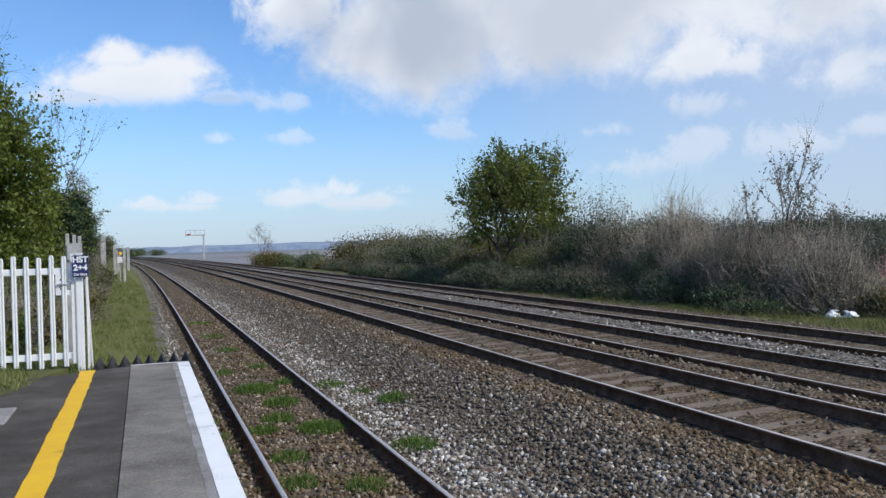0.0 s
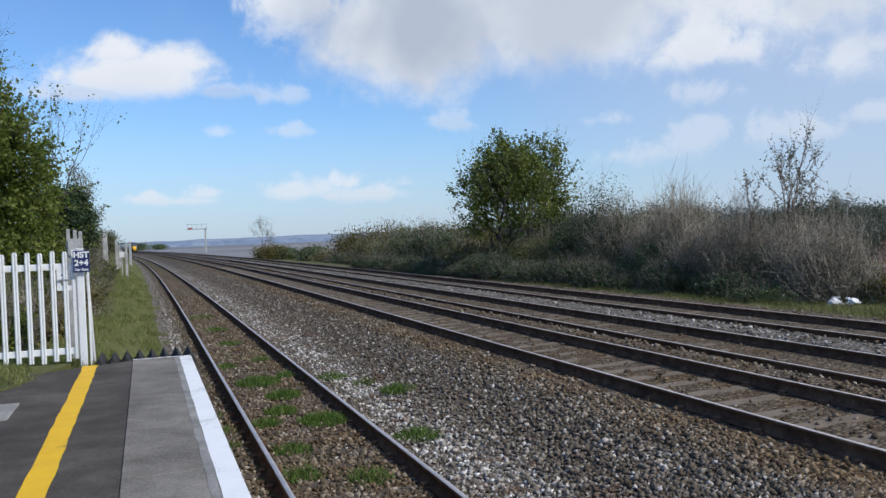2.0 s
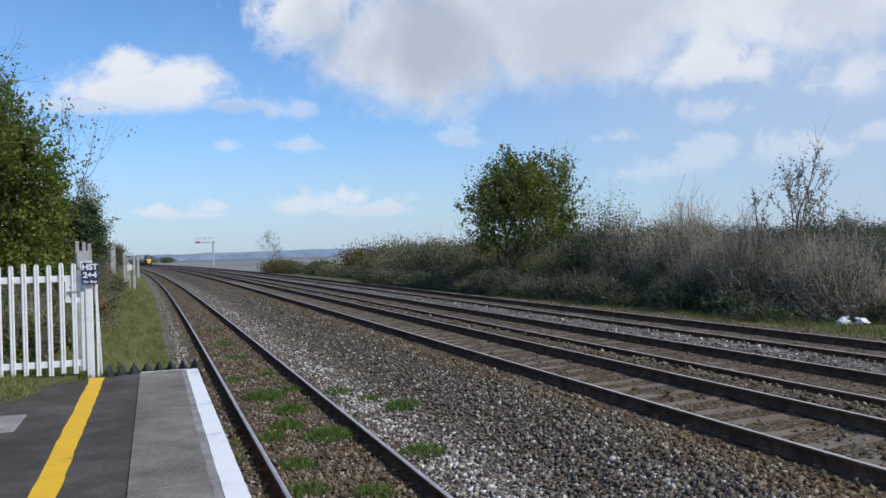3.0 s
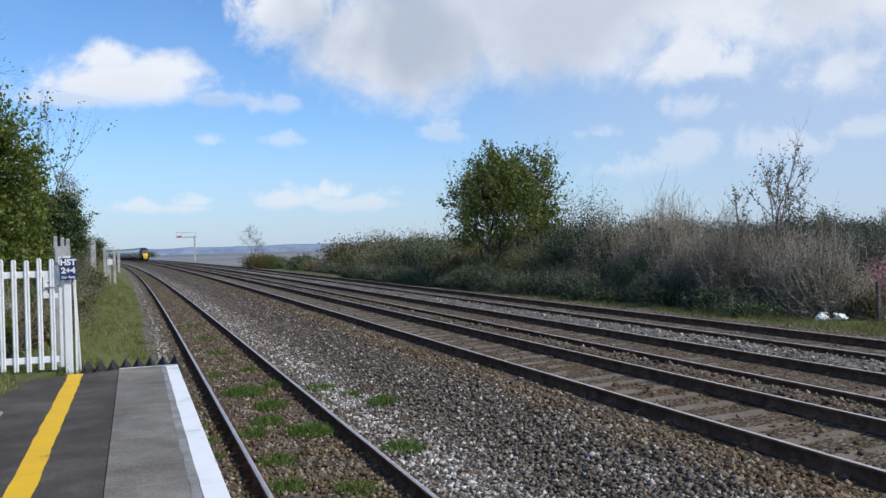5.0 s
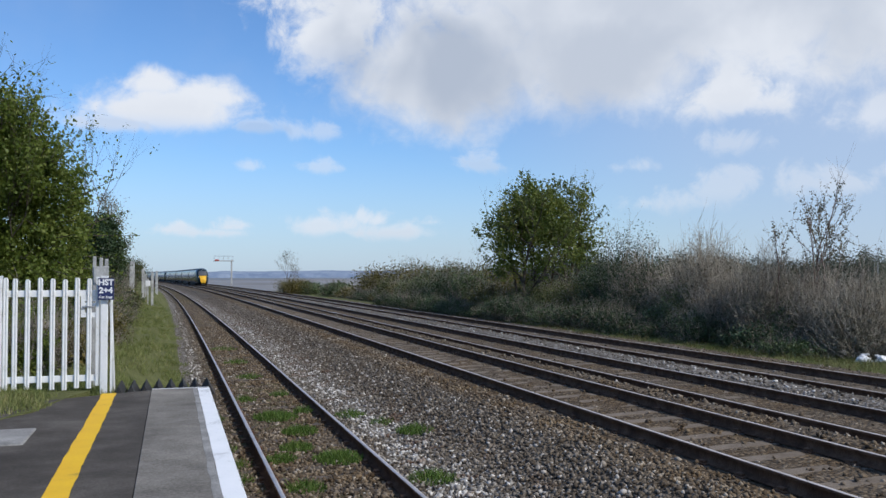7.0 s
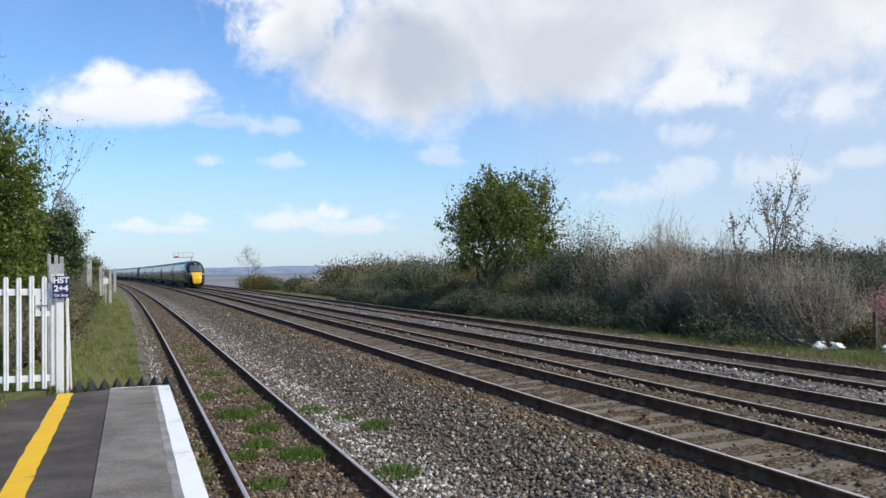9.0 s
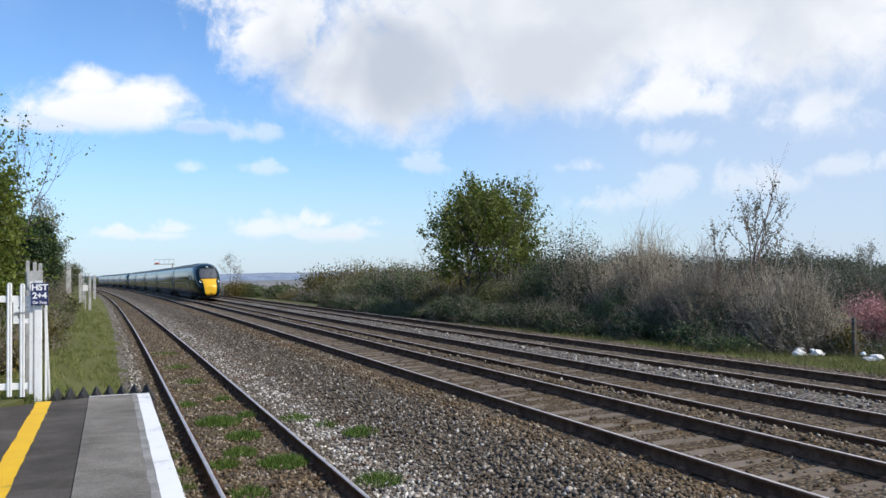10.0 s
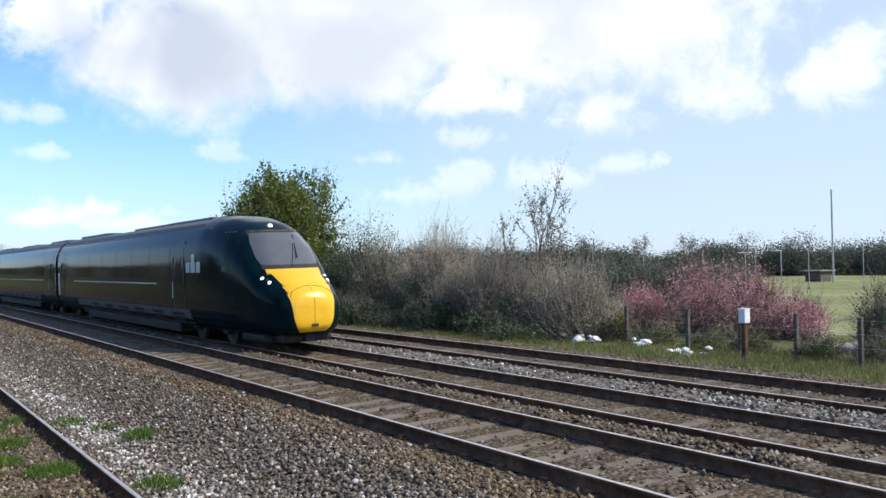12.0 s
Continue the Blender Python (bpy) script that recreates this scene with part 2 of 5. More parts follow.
def tube(bm, a, b, r0, r1=None, sides=10):
    a, b = Vector(a), Vector(b)
    m = Matrix.Translation((a + b) / 2) @ (b - a).to_track_quat("Z", "Y").to_matrix().to_4x4()
    bmesh.ops.create_cone(bm, cap_ends=True, segments=sides, radius1=r0, radius2=r0 if r1 is None else r1, depth=(b - a).length, matrix=m)
    return bm


def thing(name, label, category, at=(0, 0, 0), group="", kind=""):
    ob = new(name)
    ob.matrix_basis = Matrix.Translation(at)
    return tagged(ob, label, category, group, kind)


# ---------------------------------------------------------------- the line's course
RADIUS = 4200.0


def bend(y):
    """Sideways shift of the line at y: straight by the platform, then a wide left-hand curve."""
    d = np.maximum(np.asarray(y, float) - 22.0, 0.0)
    d2 = np.minimum(d, 420.0)
    return -(d2 ** 2) / (2 * RADIUS) - (d - d2) * 420.0 / RADIUS


# each line: inner and outer rail x, and their heights (the fast lines are canted)
LINES = {
    "loop": (1.215, 2.720, 0.0, 0.0),
    "near": (6.130, 7.635, 0.40, 0.447),
    "far": (8.960, 10.465, 0.36, 0.39),
    "outer": (12.250, 13.755, 0.35, 0.385),
}

# cross-section of the ground: sideways place and height
PROFILE = [(-3000, 1.0), (-80, 1.0), (-14, 1.15), (-6, 1.1), (-2.6, 0.88), (-0.9, 0.74), (-0.45, 0.3), (-0.05, -0.12), (0.35, -0.2), (0.9, -0.175),
           (1.22, -0.172), (2.72, -0.172), (3.1, -0.17), (3.6, -0.17), (4.2, -0.08), (4.8, 0.09), (5.2, 0.2), (5.5, 0.235), (5.9, 0.235), (6.2, 0.232), (7.6, 0.278), (7.95, 0.31), (8.15, 0.365), (8.45, 0.365),
           (8.7, 0.27), (9.0, 0.198), (10.45, 0.228), (10.85, 0.25), (11.1, 0.32), (11.6, 0.345), (11.9, 0.29), (12.2, 0.19), (13.75, 0.222), (14.3, 0.23), (14.9, 0.2),
           (15.6, 0.08), (17, 0.0), (19, -0.08), (23, -0.15), (30, -0.1), (60, -0.1), (200, 0.4), (600, 3.0), (4900, 3.0)]


def ground_height(u, y):
    z = np.interp(u, [p[0] for p in PROFILE], [p[1] for p in PROFILE])
    # the land falls to the estuary beyond the lines
    fall = np.clip((np.asarray(y, float) - 560.0) / 220.0, 0, 1) * np.clip(1.35 - np.abs(np.asarray(u, float) - 120) / np.maximum(0.42 * np.asarray(y, float), 60), 0, 1)
    return z - 9.0 * np.clip(fall * 1.6, 0, 1)


def attribute(g, name):
    node = g.tree.nodes.new("ShaderNodeAttribute")
    node.attribute_name = name
    return node.outputs["Fac"]


def ballast_colour(g, rnd, side):
    """Grey limestone with brown, rusty and whitish stones; browner beside the running lines, weedy in the loop."""
    grey = g.ramp(rnd, [(0.0, (0.075, 0.059, 0.043)), (0.35, (0.122, 0.1, 0.076)), (0.7, (0.185, 0.157, 0.125)), (0.92, (0.28, 0.248, 0.21)), (1.0, (0.62, 0.58, 0.53))])
    brown = g.ramp(rnd, [(0.0, (0.058, 0.038, 0.021)), (0.4, (0.115, 0.08, 0.046)), (0.75, (0.19, 0.136, 0.08)), (1.0, (0.32, 0.26, 0.18))])
    near = g.math("MULTIPLY", g.smooth(side, 4.9, 5.5), g.smooth(side, 8.9, 8.1))
    loop = g.math("MULTIPLY", g.smooth(side, 0.7, 1.15), g.smooth(side, 3.3, 2.5))
    four = g.math("MULTIPLY", g.smooth(side, 8.9, 9.2), g.smooth(side, 10.6, 10.2))
    outer = g.math("MULTIPLY", g.smooth(side, 12.1, 12.5), 0.5)
    fac = g.math("MAXIMUM", g.math("MAXIMUM", near, loop), g.math("MAXIMUM", four, outer))
    patch = g.smooth(g.noise(place(g), 0.9, 4.0, 0.6), 0.35, 0.65, 0.35, 1.0)
    pale = g.ramp(rnd, [(0.0, (0.09, 0.075, 0.06)), (0.45, (0.2, 0.178, 0.15)), (0.75, (0.38, 0.355, 0.32)), (1.0, (0.8, 0.78, 0.75))])
    strip = g.math("MULTIPLY", g.smooth(side, 2.7, 3.0), g.smooth(side, 4.3, 3.4))
    strip = g.math("MAXIMUM", strip, g.math("MULTIPLY", g.smooth(side, 0.95, 0.55), 0.8))
    ridge_strip = g.math("MULTIPLY", g.smooth(side, 10.6, 10.9), g.smooth(side, 12.1, 11.7))
    spread = g.smooth(g.noise(place(g), 0.7, 5.0, 0.65), 0.32, 0.52)
    grey = g.mix(g.math("MULTIPLY", g.math("ADD", strip, g.math("MULTIPLY", ridge_strip, 0.6)), spread), grey, pale)
    # rusty dead moss in the pale strip
    moss = g.math("MULTIPLY", g.smooth(g.noise(place(g), 1.7, 4.0, 0.6), 0.54, 0.62), g.math("MULTIPLY", g.smooth(side, 2.75, 3.0), g.smooth(side, 4.6, 3.9)))
    grey = g.mix(g.math("MULTIPLY", moss, 0.75), grey, g.mix(0.7, brown, (0.13, 0.072, 0.05, 1)))
    return g.mix(g.math("MULTIPLY", fac, patch), grey, brown)


def make_ballast_bed():
    mat, g, shader = material("ballast_bed", 0.95, spec=0.15)
    at, side = place(g), attribute(g, "side")
    cells = g.add("ShaderNodeTexVoronoi", Vector=at, Scale=17.0)
    tone = g.add("ShaderNodeSeparateColor", Color=cells.outputs["Color"]).outputs[0]
    tone = g.math("MULTIPLY", tone, 0.86)
    col = ballast_colour(g, tone, side)
    # shade between the stones is painted in: colour darkens towards the cell borders
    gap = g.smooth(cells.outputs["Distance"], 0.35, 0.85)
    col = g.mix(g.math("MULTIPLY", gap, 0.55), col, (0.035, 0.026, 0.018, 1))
    moss = g.math("MULTIPLY", g.smooth(g.noise(at, 0.55, 5.0, 0.65), 0.44, 0.6), g.math("MULTIPLY", g.smooth(side, 0.6, 1.1), g.smooth(side, 3.8, 2.6)))
    col = g.mix(g.math("MULTIPLY", moss, 0.7), col, (0.085, 0.08, 0.03, 1))
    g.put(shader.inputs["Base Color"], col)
    bump(g, shader, g.math("SUBTRACT", 1.0, cells.outputs["Distance"]), 0.9, 0.05)
    return mat


def make_stones():
    mat, g, shader = material("ballast_stone", 0.92, spec=0.2)
    rnd = g.add("ShaderNodeNewGeometry").outputs["Random Per Island"]
    g.put(shader.inputs["Base Color"], ballast_colour(g, rnd, attribute(g, "side")))
    bump(g, shader, g.noise(place(g), 70.0, 3.0), 0.4, 0.01)
    return mat


def make_grass_ground():
    mat, g, shader = material("grass_ground", 0.95, spec=0.2)
    at = place(g)
    big, mid, fine = g.noise(at, 0.08, 4.0), g.noise(at, 1.2, 5.0, 0.65), g.noise(at, 25.0, 3.0)
    fac = g.math("ADD", g.math("MULTIPLY", big, 0.3), g.math("ADD", g.math("MULTIPLY", mid, 0.45), g.math("MULTIPLY", fine, 0.25)))
    g.put(shader.inputs["Base Color"], g.ramp(fac, [(0.3, (0.07, 0.06, 0.03)), (0.45, (0.1, 0.105, 0.036)), (0.6, (0.145, 0.155, 0.055)), (0.75, (0.22, 0.2, 0.09))]))
    bump(g, shader, g.math("ADD", mid, fine), 0.7, 0.06)
    return mat


def make_mud():
    return surface("estuary_mud", [(0.35, (0.13, 0.11, 0.09)), (0.5, (0.2, 0.175, 0.15)), (0.65, (0.26, 0.25, 0.24))], 0.004, 0.05, 0.55, relief=0.1, depth=0.3)


# field grass with sunlight and haze put into the colour, paler than the verge
PASTURE = surface("sunlit_pasture", [(0.35, (0.18, 0.19, 0.08)), (0.5, (0.23, 0.24, 0.105)), (0.7, (0.3, 0.29, 0.15))], 0.08, 3.0, 0.95, relief=0.3, depth=0.05, spec=0.15)
BALLAST, STONE, GRASS_GROUND, MUD = make_ballast_bed(), make_stones(), make_grass_ground(), make_mud()


def build_ground():
    us = sorted({p[0] for p in PROFILE} | set(np.round(np.arange(-3, 20, 0.25), 2)) | set(range(22, 60, 3)) | {-1500, -600, -250, -120, -50, -30, -20, -10, 80, 110, 150, 260, 400, 900, 1500, 2500})
    ys = sorted(set(np.round(np.arange(-10, 60, 0.5), 2)) | set(range(60, 200, 4)) | set(range(200, 700, 15)) | {-400, -150, -60, -30, -20, 800, 1000, 1400, 2000, 3000, 4000, 4900})
    us, ys = np.array(us, float), np.array(ys, float)
    U, Y = np.meshgrid(us, ys)
    X = U + bend(Y)
    Z = ground_height(U, Y)
    rng = np.random.default_rng(3)
    Z = Z + np.where((U > 0.3) & (U < 15), rng.normal(0, 0.008, U.shape), rng.normal(0, 0.02, U.shape))
    # hollow under the platform
    Z = np.where((Y < 12.6) & (U < 0.45) & (U > -60), np.minimum(Z, 0.35), Z)
    n, m = U.shape
    idx = np.arange(n * m).reshape(n, m)
    faces = np.stack([idx[:-1, :-1], idx[:-1, 1:], idx[1:, 1:], idx[1:, :-1]], -1).reshape(-1, 4)
    me = array_mesh("ground", np.stack([X, Y, Z], -1).reshape(-1, 3), faces, side=U.ravel())
    cu = U.ravel()[faces].mean(1)
    cy = Y.ravel()[faces].mean(1)
    cz = Z.ravel()[faces].mean(1)
    which = np.where((cu > 16.9) & (cu < 500) & (cy > 140) & (cz > -1.2), 2, np.where((cu > 27) & (cy <= 140), 3, np.where((cu > 0.15) & (cu < 16.9), 0, np.where(cz < -1.2, 2, 1))))
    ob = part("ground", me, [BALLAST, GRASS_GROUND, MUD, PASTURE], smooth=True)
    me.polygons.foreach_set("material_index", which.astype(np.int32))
    tagged(ob, "stony ballast beds, grass verges and fields falling to an estuary", "ground", kind="structure")


build_ground()


def build_water():
    mat, g, shader = material("estuary_water", 0.6, spec=0.25)
    at = place(g)
    g.put(shader.inputs["Base Color"], g.ramp(g.noise(at, 0.003, 4.0), [(0.4, (0.16, 0.19, 0.22)), (0.6, (0.2, 0.19, 0.18))]))
    bump(g, shader, g.noise(at, 0.6, 4.0), 0.25, 0.3)
    ys = np.array([300, 800, 1500, 2500, 3500])
    v, f = [], []
    for i, y in enumerate(ys):
        v += [(-1500, y, -5.2), (2600, y, -5.2)]
        if i:
            f.append((2 * i - 2, 2 * i - 1, 2 * i + 1, 2 * i))
    tagged(part("water", array_mesh("water", v, f), mat), "calm grey-blue estuary water beyond mudflats", "water", kind="structure")


build_water()


def ridge(name, label, points, thick, mat, seed, rough=0.12):
    """A far wooded hill: a rounded bank whose crest follows points (x, y, height)."""
    rng = np.random.default_rng(seed)
    v, f, n = [], [], 9
    pts = []
    for (a, b) in zip(points[:-1], points[1:]):
        for s in np.linspace(0, 1, 24, endpoint=False):
            pts.append([a[i] + (b[i] - a[i]) * s for i in range(3)])
    jag = rng.normal(0, 1, len(pts))
    jag = np.convolve(jag, [0.25, 0.5, 0.25], "same")
    for i, (x, y, h) in enumerate(pts):
        h = h * (1 + rough * jag[i])
        d = Vector((x, y, 0)).normalized()
        for k in range(n):
            a = math.pi * k / (n - 1)
            v.append((x - d.x * math.cos(a) * thick, y - d.y * math.cos(a) * thick, -6 + (h + 6) * math.sin(a) ** 0.7))
        if i:
            for k in range(n - 1):
                p, q = (i - 1) * n + k, i * n + k
                f.append((p, p + 1, q + 1, q))
    ob = part(name, array_mesh(name, v, f), mat, smooth=True)
    return tagged(ob, label, "hill", kind="structure")


# distance haze is put into the colour: pale blue-grey instead of land tones
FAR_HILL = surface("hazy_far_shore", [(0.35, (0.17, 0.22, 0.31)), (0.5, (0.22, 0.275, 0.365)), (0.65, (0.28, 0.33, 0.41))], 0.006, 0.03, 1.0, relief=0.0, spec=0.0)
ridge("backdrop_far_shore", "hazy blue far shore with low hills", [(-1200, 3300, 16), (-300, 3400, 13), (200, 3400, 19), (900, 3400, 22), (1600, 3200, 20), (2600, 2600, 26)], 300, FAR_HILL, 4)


# ---------------------------------------------------------------- rails and sleepers
RAIL_SECTION = [(-0.070, -0.159), (0.070, -0.159), (0.070, -0.148), (0.012, -0.130), (0.010, -0.045), (0.034, -0.034), (0.036, -0.008), (0.026, 0.0),
                (-0.026, 0.0), (-0.036, -0.008), (-0.034, -0.034), (-0.010, -0.045), (-0.012, -0.130), (-0.070, -0.148)]


def build_lines():
    ys = np.concatenate([np.arange(-30, 60, 3.0), np.arange(60, 900, 8.0)])
    n = len(RAIL_SECTION)
    sleeper_bm = box_bm(-1.25, 1.25, -0.13, 0.13, -0.35, -0.165, bevel=0.015)
    sleeper_me = bpy.data.meshes.new("sleeper")
    sleeper_bm.to_mesh(sleeper_me)
    sleeper_bm.free()
    sleeper_me.materials.append(SLEEPER)
    timber_me = sleeper_me.copy()
    timber_me.materials.clear()
    timber_me.materials.append(TIMBER)
    clip = bmesh.new()
    box(clip, -0.135, 0.135, -0.085, 0.085, -0.168, -0.146, bevel=0.006)
    box(clip, -0.12, -0.055, -0.05, 0.05, -0.15, -0.115, bevel=0.008)
    box(clip, 0.055, 0.12, -0.05, 0.05, -0.15, -0.115, bevel=0.008)
    clip_me = bpy.data.meshes.new("rail_chair")
    clip.to_mesh(clip_me)
    clip.free()
    clip_me.materials.append(RAIL_RUST)
    names = {"loop": "weedy loop line with rusty-sided rails on timber sleepers", "near": "canted running line with bright rail heads",
             "far": "canted running line that carries the train", "outer": "outermost line beside the hedge verge"}
    for key, (x0, x1, z0, z1) in LINES.items():
        track = thing("railway_track", names[key], "railway track", group="railway tracks")
        for rx, rz in ((x0, z0), (x1, z1)):
            v, f, top = [], [], []
            for i, y in enumerate(ys):
                v += [(rx + float(bend(y)) + px, y, rz + pz) for px, pz in RAIL_SECTION]
                if i:
                    for k in range(n):
                        a, b = (i - 1) * n + k, (i - 1) * n + (k + 1) % n
                        f.append((a, b, b + n, a + n))
                        top.append(1 if k == 7 else 0)
            me = array_mesh("rail", v, f)
            part("rail", me, [RAIL_RUST, RAIL_TOP], track)
            me.polygons.foreach_set("material_index", np.array(top, np.int32))
        tilt = math.atan2(z1 - z0, x1 - x0)
        rng = random.Random(key)
        mid, zm = (x0 + x1) / 2, (z0 + z1) / 2
        step = 0.7
        last = 85 if key != "outer" else 70
        far_v, far_f = [], []
        first = {"loop": 3.0, "near": 2.0, "far": 4.0, "outer": 8.0}[key]
        for i in range(int((last - first) / step)):
            y = first + i * step + rng.uniform(-0.03, 0.03)
            m = Matrix.Translation((mid + float(bend(y)), y, zm + rng.uniform(-0.004, 0.004))) @ Matrix.Rotation(-tilt, 4, "Y") @ Matrix.Rotation(rng.uniform(-0.012, 0.012), 4, "Z")
            ob = new("sleeper", timber_me if key == "loop" else sleeper_me)
            ob.parent, ob.matrix_basis = track, m
            if y < 50:
                for side in (-0.7525, 0.7525):
                    ob = new("rail_chair", clip_me)
                    ob.parent, ob.matrix_basis = track, m @ Matrix.Translation((side, 0, 0))


# ---------------------------------------------------------------- platform
def build_platform():
    edge, end, back = 0.52, 12.66, -2.3
    platform = thing("platform", "tarmac station platform end with pale concrete edging slabs", "platform", kind="structure")
    bm = box_bm(-9.0, -0.25, -40, end - 0.02, 0.2, 0.905)
    for v in bm.verts:
        if v.co.y > 0 and v.co.x < -5:
            v.co.y = 8.2
    part("tarmac", bm, ASPHALT, platform, "dark worn tarmac surface")
    rng = random.Random(5)
    slab_len = 1.62
    y = end
    while y > -6:
        bm = box_bm(-0.245, edge, y - slab_len + 0.007, y, 0.80, 0.915 + rng.uniform(-0.003, 0.002), bevel=0.008)
        part("slab", bm, CONCRETE, platform)
        y -= slab_len
    bm = box_bm(-0.24, edge - 0.12, -40, end - 0.1, -0.3, 0.80)
    part("platform_wall", bm, OLD_CONCRETE, platform, "shadowed platform edge wall")

    def stripe(name, x0, x1, y0, y1, z, mat, label, jag, seed):
        r = np.random.default_rng(seed)
        yy = np.arange(y0, y1 + 0.001, 0.12)
        a = x0 + np.convolve(r.normal(0, jag, len(yy) + 2), [0.3, 0.4, 0.3], "valid")
        b = x1 + np.convolve(r.normal(0, jag, len(yy) + 2), [0.3, 0.4, 0.3], "valid")
        v = np.concatenate([np.stack([a, yy, np.full_like(yy, z)], 1), np.stack([b, yy, np.full_like(yy, z)], 1)])
        k = len(yy)
        f = [(i, k + i, k + i + 1, i + 1) for i in range(k - 1)]
        part(name, array_mesh(name, v, f), mat, platform, label)

    stripe("yellow_line", -0.865, -0.685, -10, end - 0.12, 0.909, YELLOW_PAINT, "hand-painted yellow safety line", 0.008, 1)
    stripe("white_line", 0.362, edge - 0.004, -10, end - 0.02, 0.9195, WHITE_LINE, "bright white platform edge line", 0.003, 2)
    stripe("faded_line", 0.296, 0.361, -10, end - 0.06, 0.9185, OLD_CONCRETE, "faded older edge line", 0.006, 3)
    # paint that runs down the nose of the slabs
    part("edge_paint", box_bm(edge - 0.003, edge + 0.003, -10, end - 0.02, 0.86, 0.912), WHITE_LINE, platform)
    part("end_paint", box_bm(-0.24, edge, end - 0.05, end - 0.01, 0.9185, 0.9205), WHITE_LINE, platform, "thin white line across the slab end")
    # broken kerb of old concrete at the back of the surface
    bm = box_bm(-2.6, -1.3, 8.9, 9.8, 0.60, 0.920, bevel=0.02)
    tagged(part("concrete_slab", bm, OLD_CONCRETE), "worn concrete slab sunk in the tarmac edge", "slab")


def build_guard():
    """Ridged anti-trespass panels across the end of the platform."""
    for i in range(8):
        x = -0.68 + i * 0.172
        bm = bmesh.new()
        h, w, y0, y1, z = 0.155, 0.082, 12.74, 13.65, 0.80
        p = [bm.verts.new(c) for c in ((x - w, y0, z), (x + w, y0, z), (x, y0 + 0.02, z + h), (x - w, y1, z), (x + w, y1, z), (x, y1 - 0.02, z + h))]
        for q in ((0, 1, 2), (5, 4, 3), (0, 2, 5, 3), (1, 4, 5, 2), (0, 3, 4, 1)):
            bm.faces.new([p[k] for k in q])
        bmesh.ops.bevel(bm, geom=bm.edges[:], offset=0.006, segments=1, affect="EDGES")
        tagged(part("trespass_guard", bm, DARK_RUBBER), "dark ridged anti-trespass guard behind the platform end", "trespass guard", "trespass guards")
    part_bed = box_bm(-0.78, 0.62, 12.70, 13.7, 0.3, 0.795)
    tagged(part("guard_base", part_bed, TIMBER), "dark timber base beneath the trespass guards", "base")


# ---------------------------------------------------------------- white fence, sign, posts
def pale_bm(width, height, deep=0.025):
    """An upright pressed-steel pale with a rounded head and two ribs."""
    bm = bmesh.new()
    prof = [(-width / 2, 0.0), (-width / 2 + 0.012, -deep), (-width / 6, -deep), (-width / 10, -deep * 0.55), (width / 10, -deep * 0.55), (width / 6, -deep), (width / 2 - 0.012, -deep), (width / 2, 0.0)]
    rings = []
    for z, s in ((0, 1.0), (height - 0.03, 1.0), (height - 0.008, 0.75), (height, 0.4)):
        front = [bm.verts.new((x * s, y, z)) for x, y in prof]
        rear = [bm.verts.new((x * s, y + 0.005, z)) for x, y in reversed(prof)]
        rings.append(front + rear)
    for a, b in zip(rings[:-1], rings[1:]):
        for k in range(len(a)):
            bm.faces.new((a[k], a[(k + 1) % len(a)], b[(k + 1) % len(a)], b[k]))
    bm.faces.new(rings[-1])
    bm.faces.new(rings[0][::-1])
    return bm


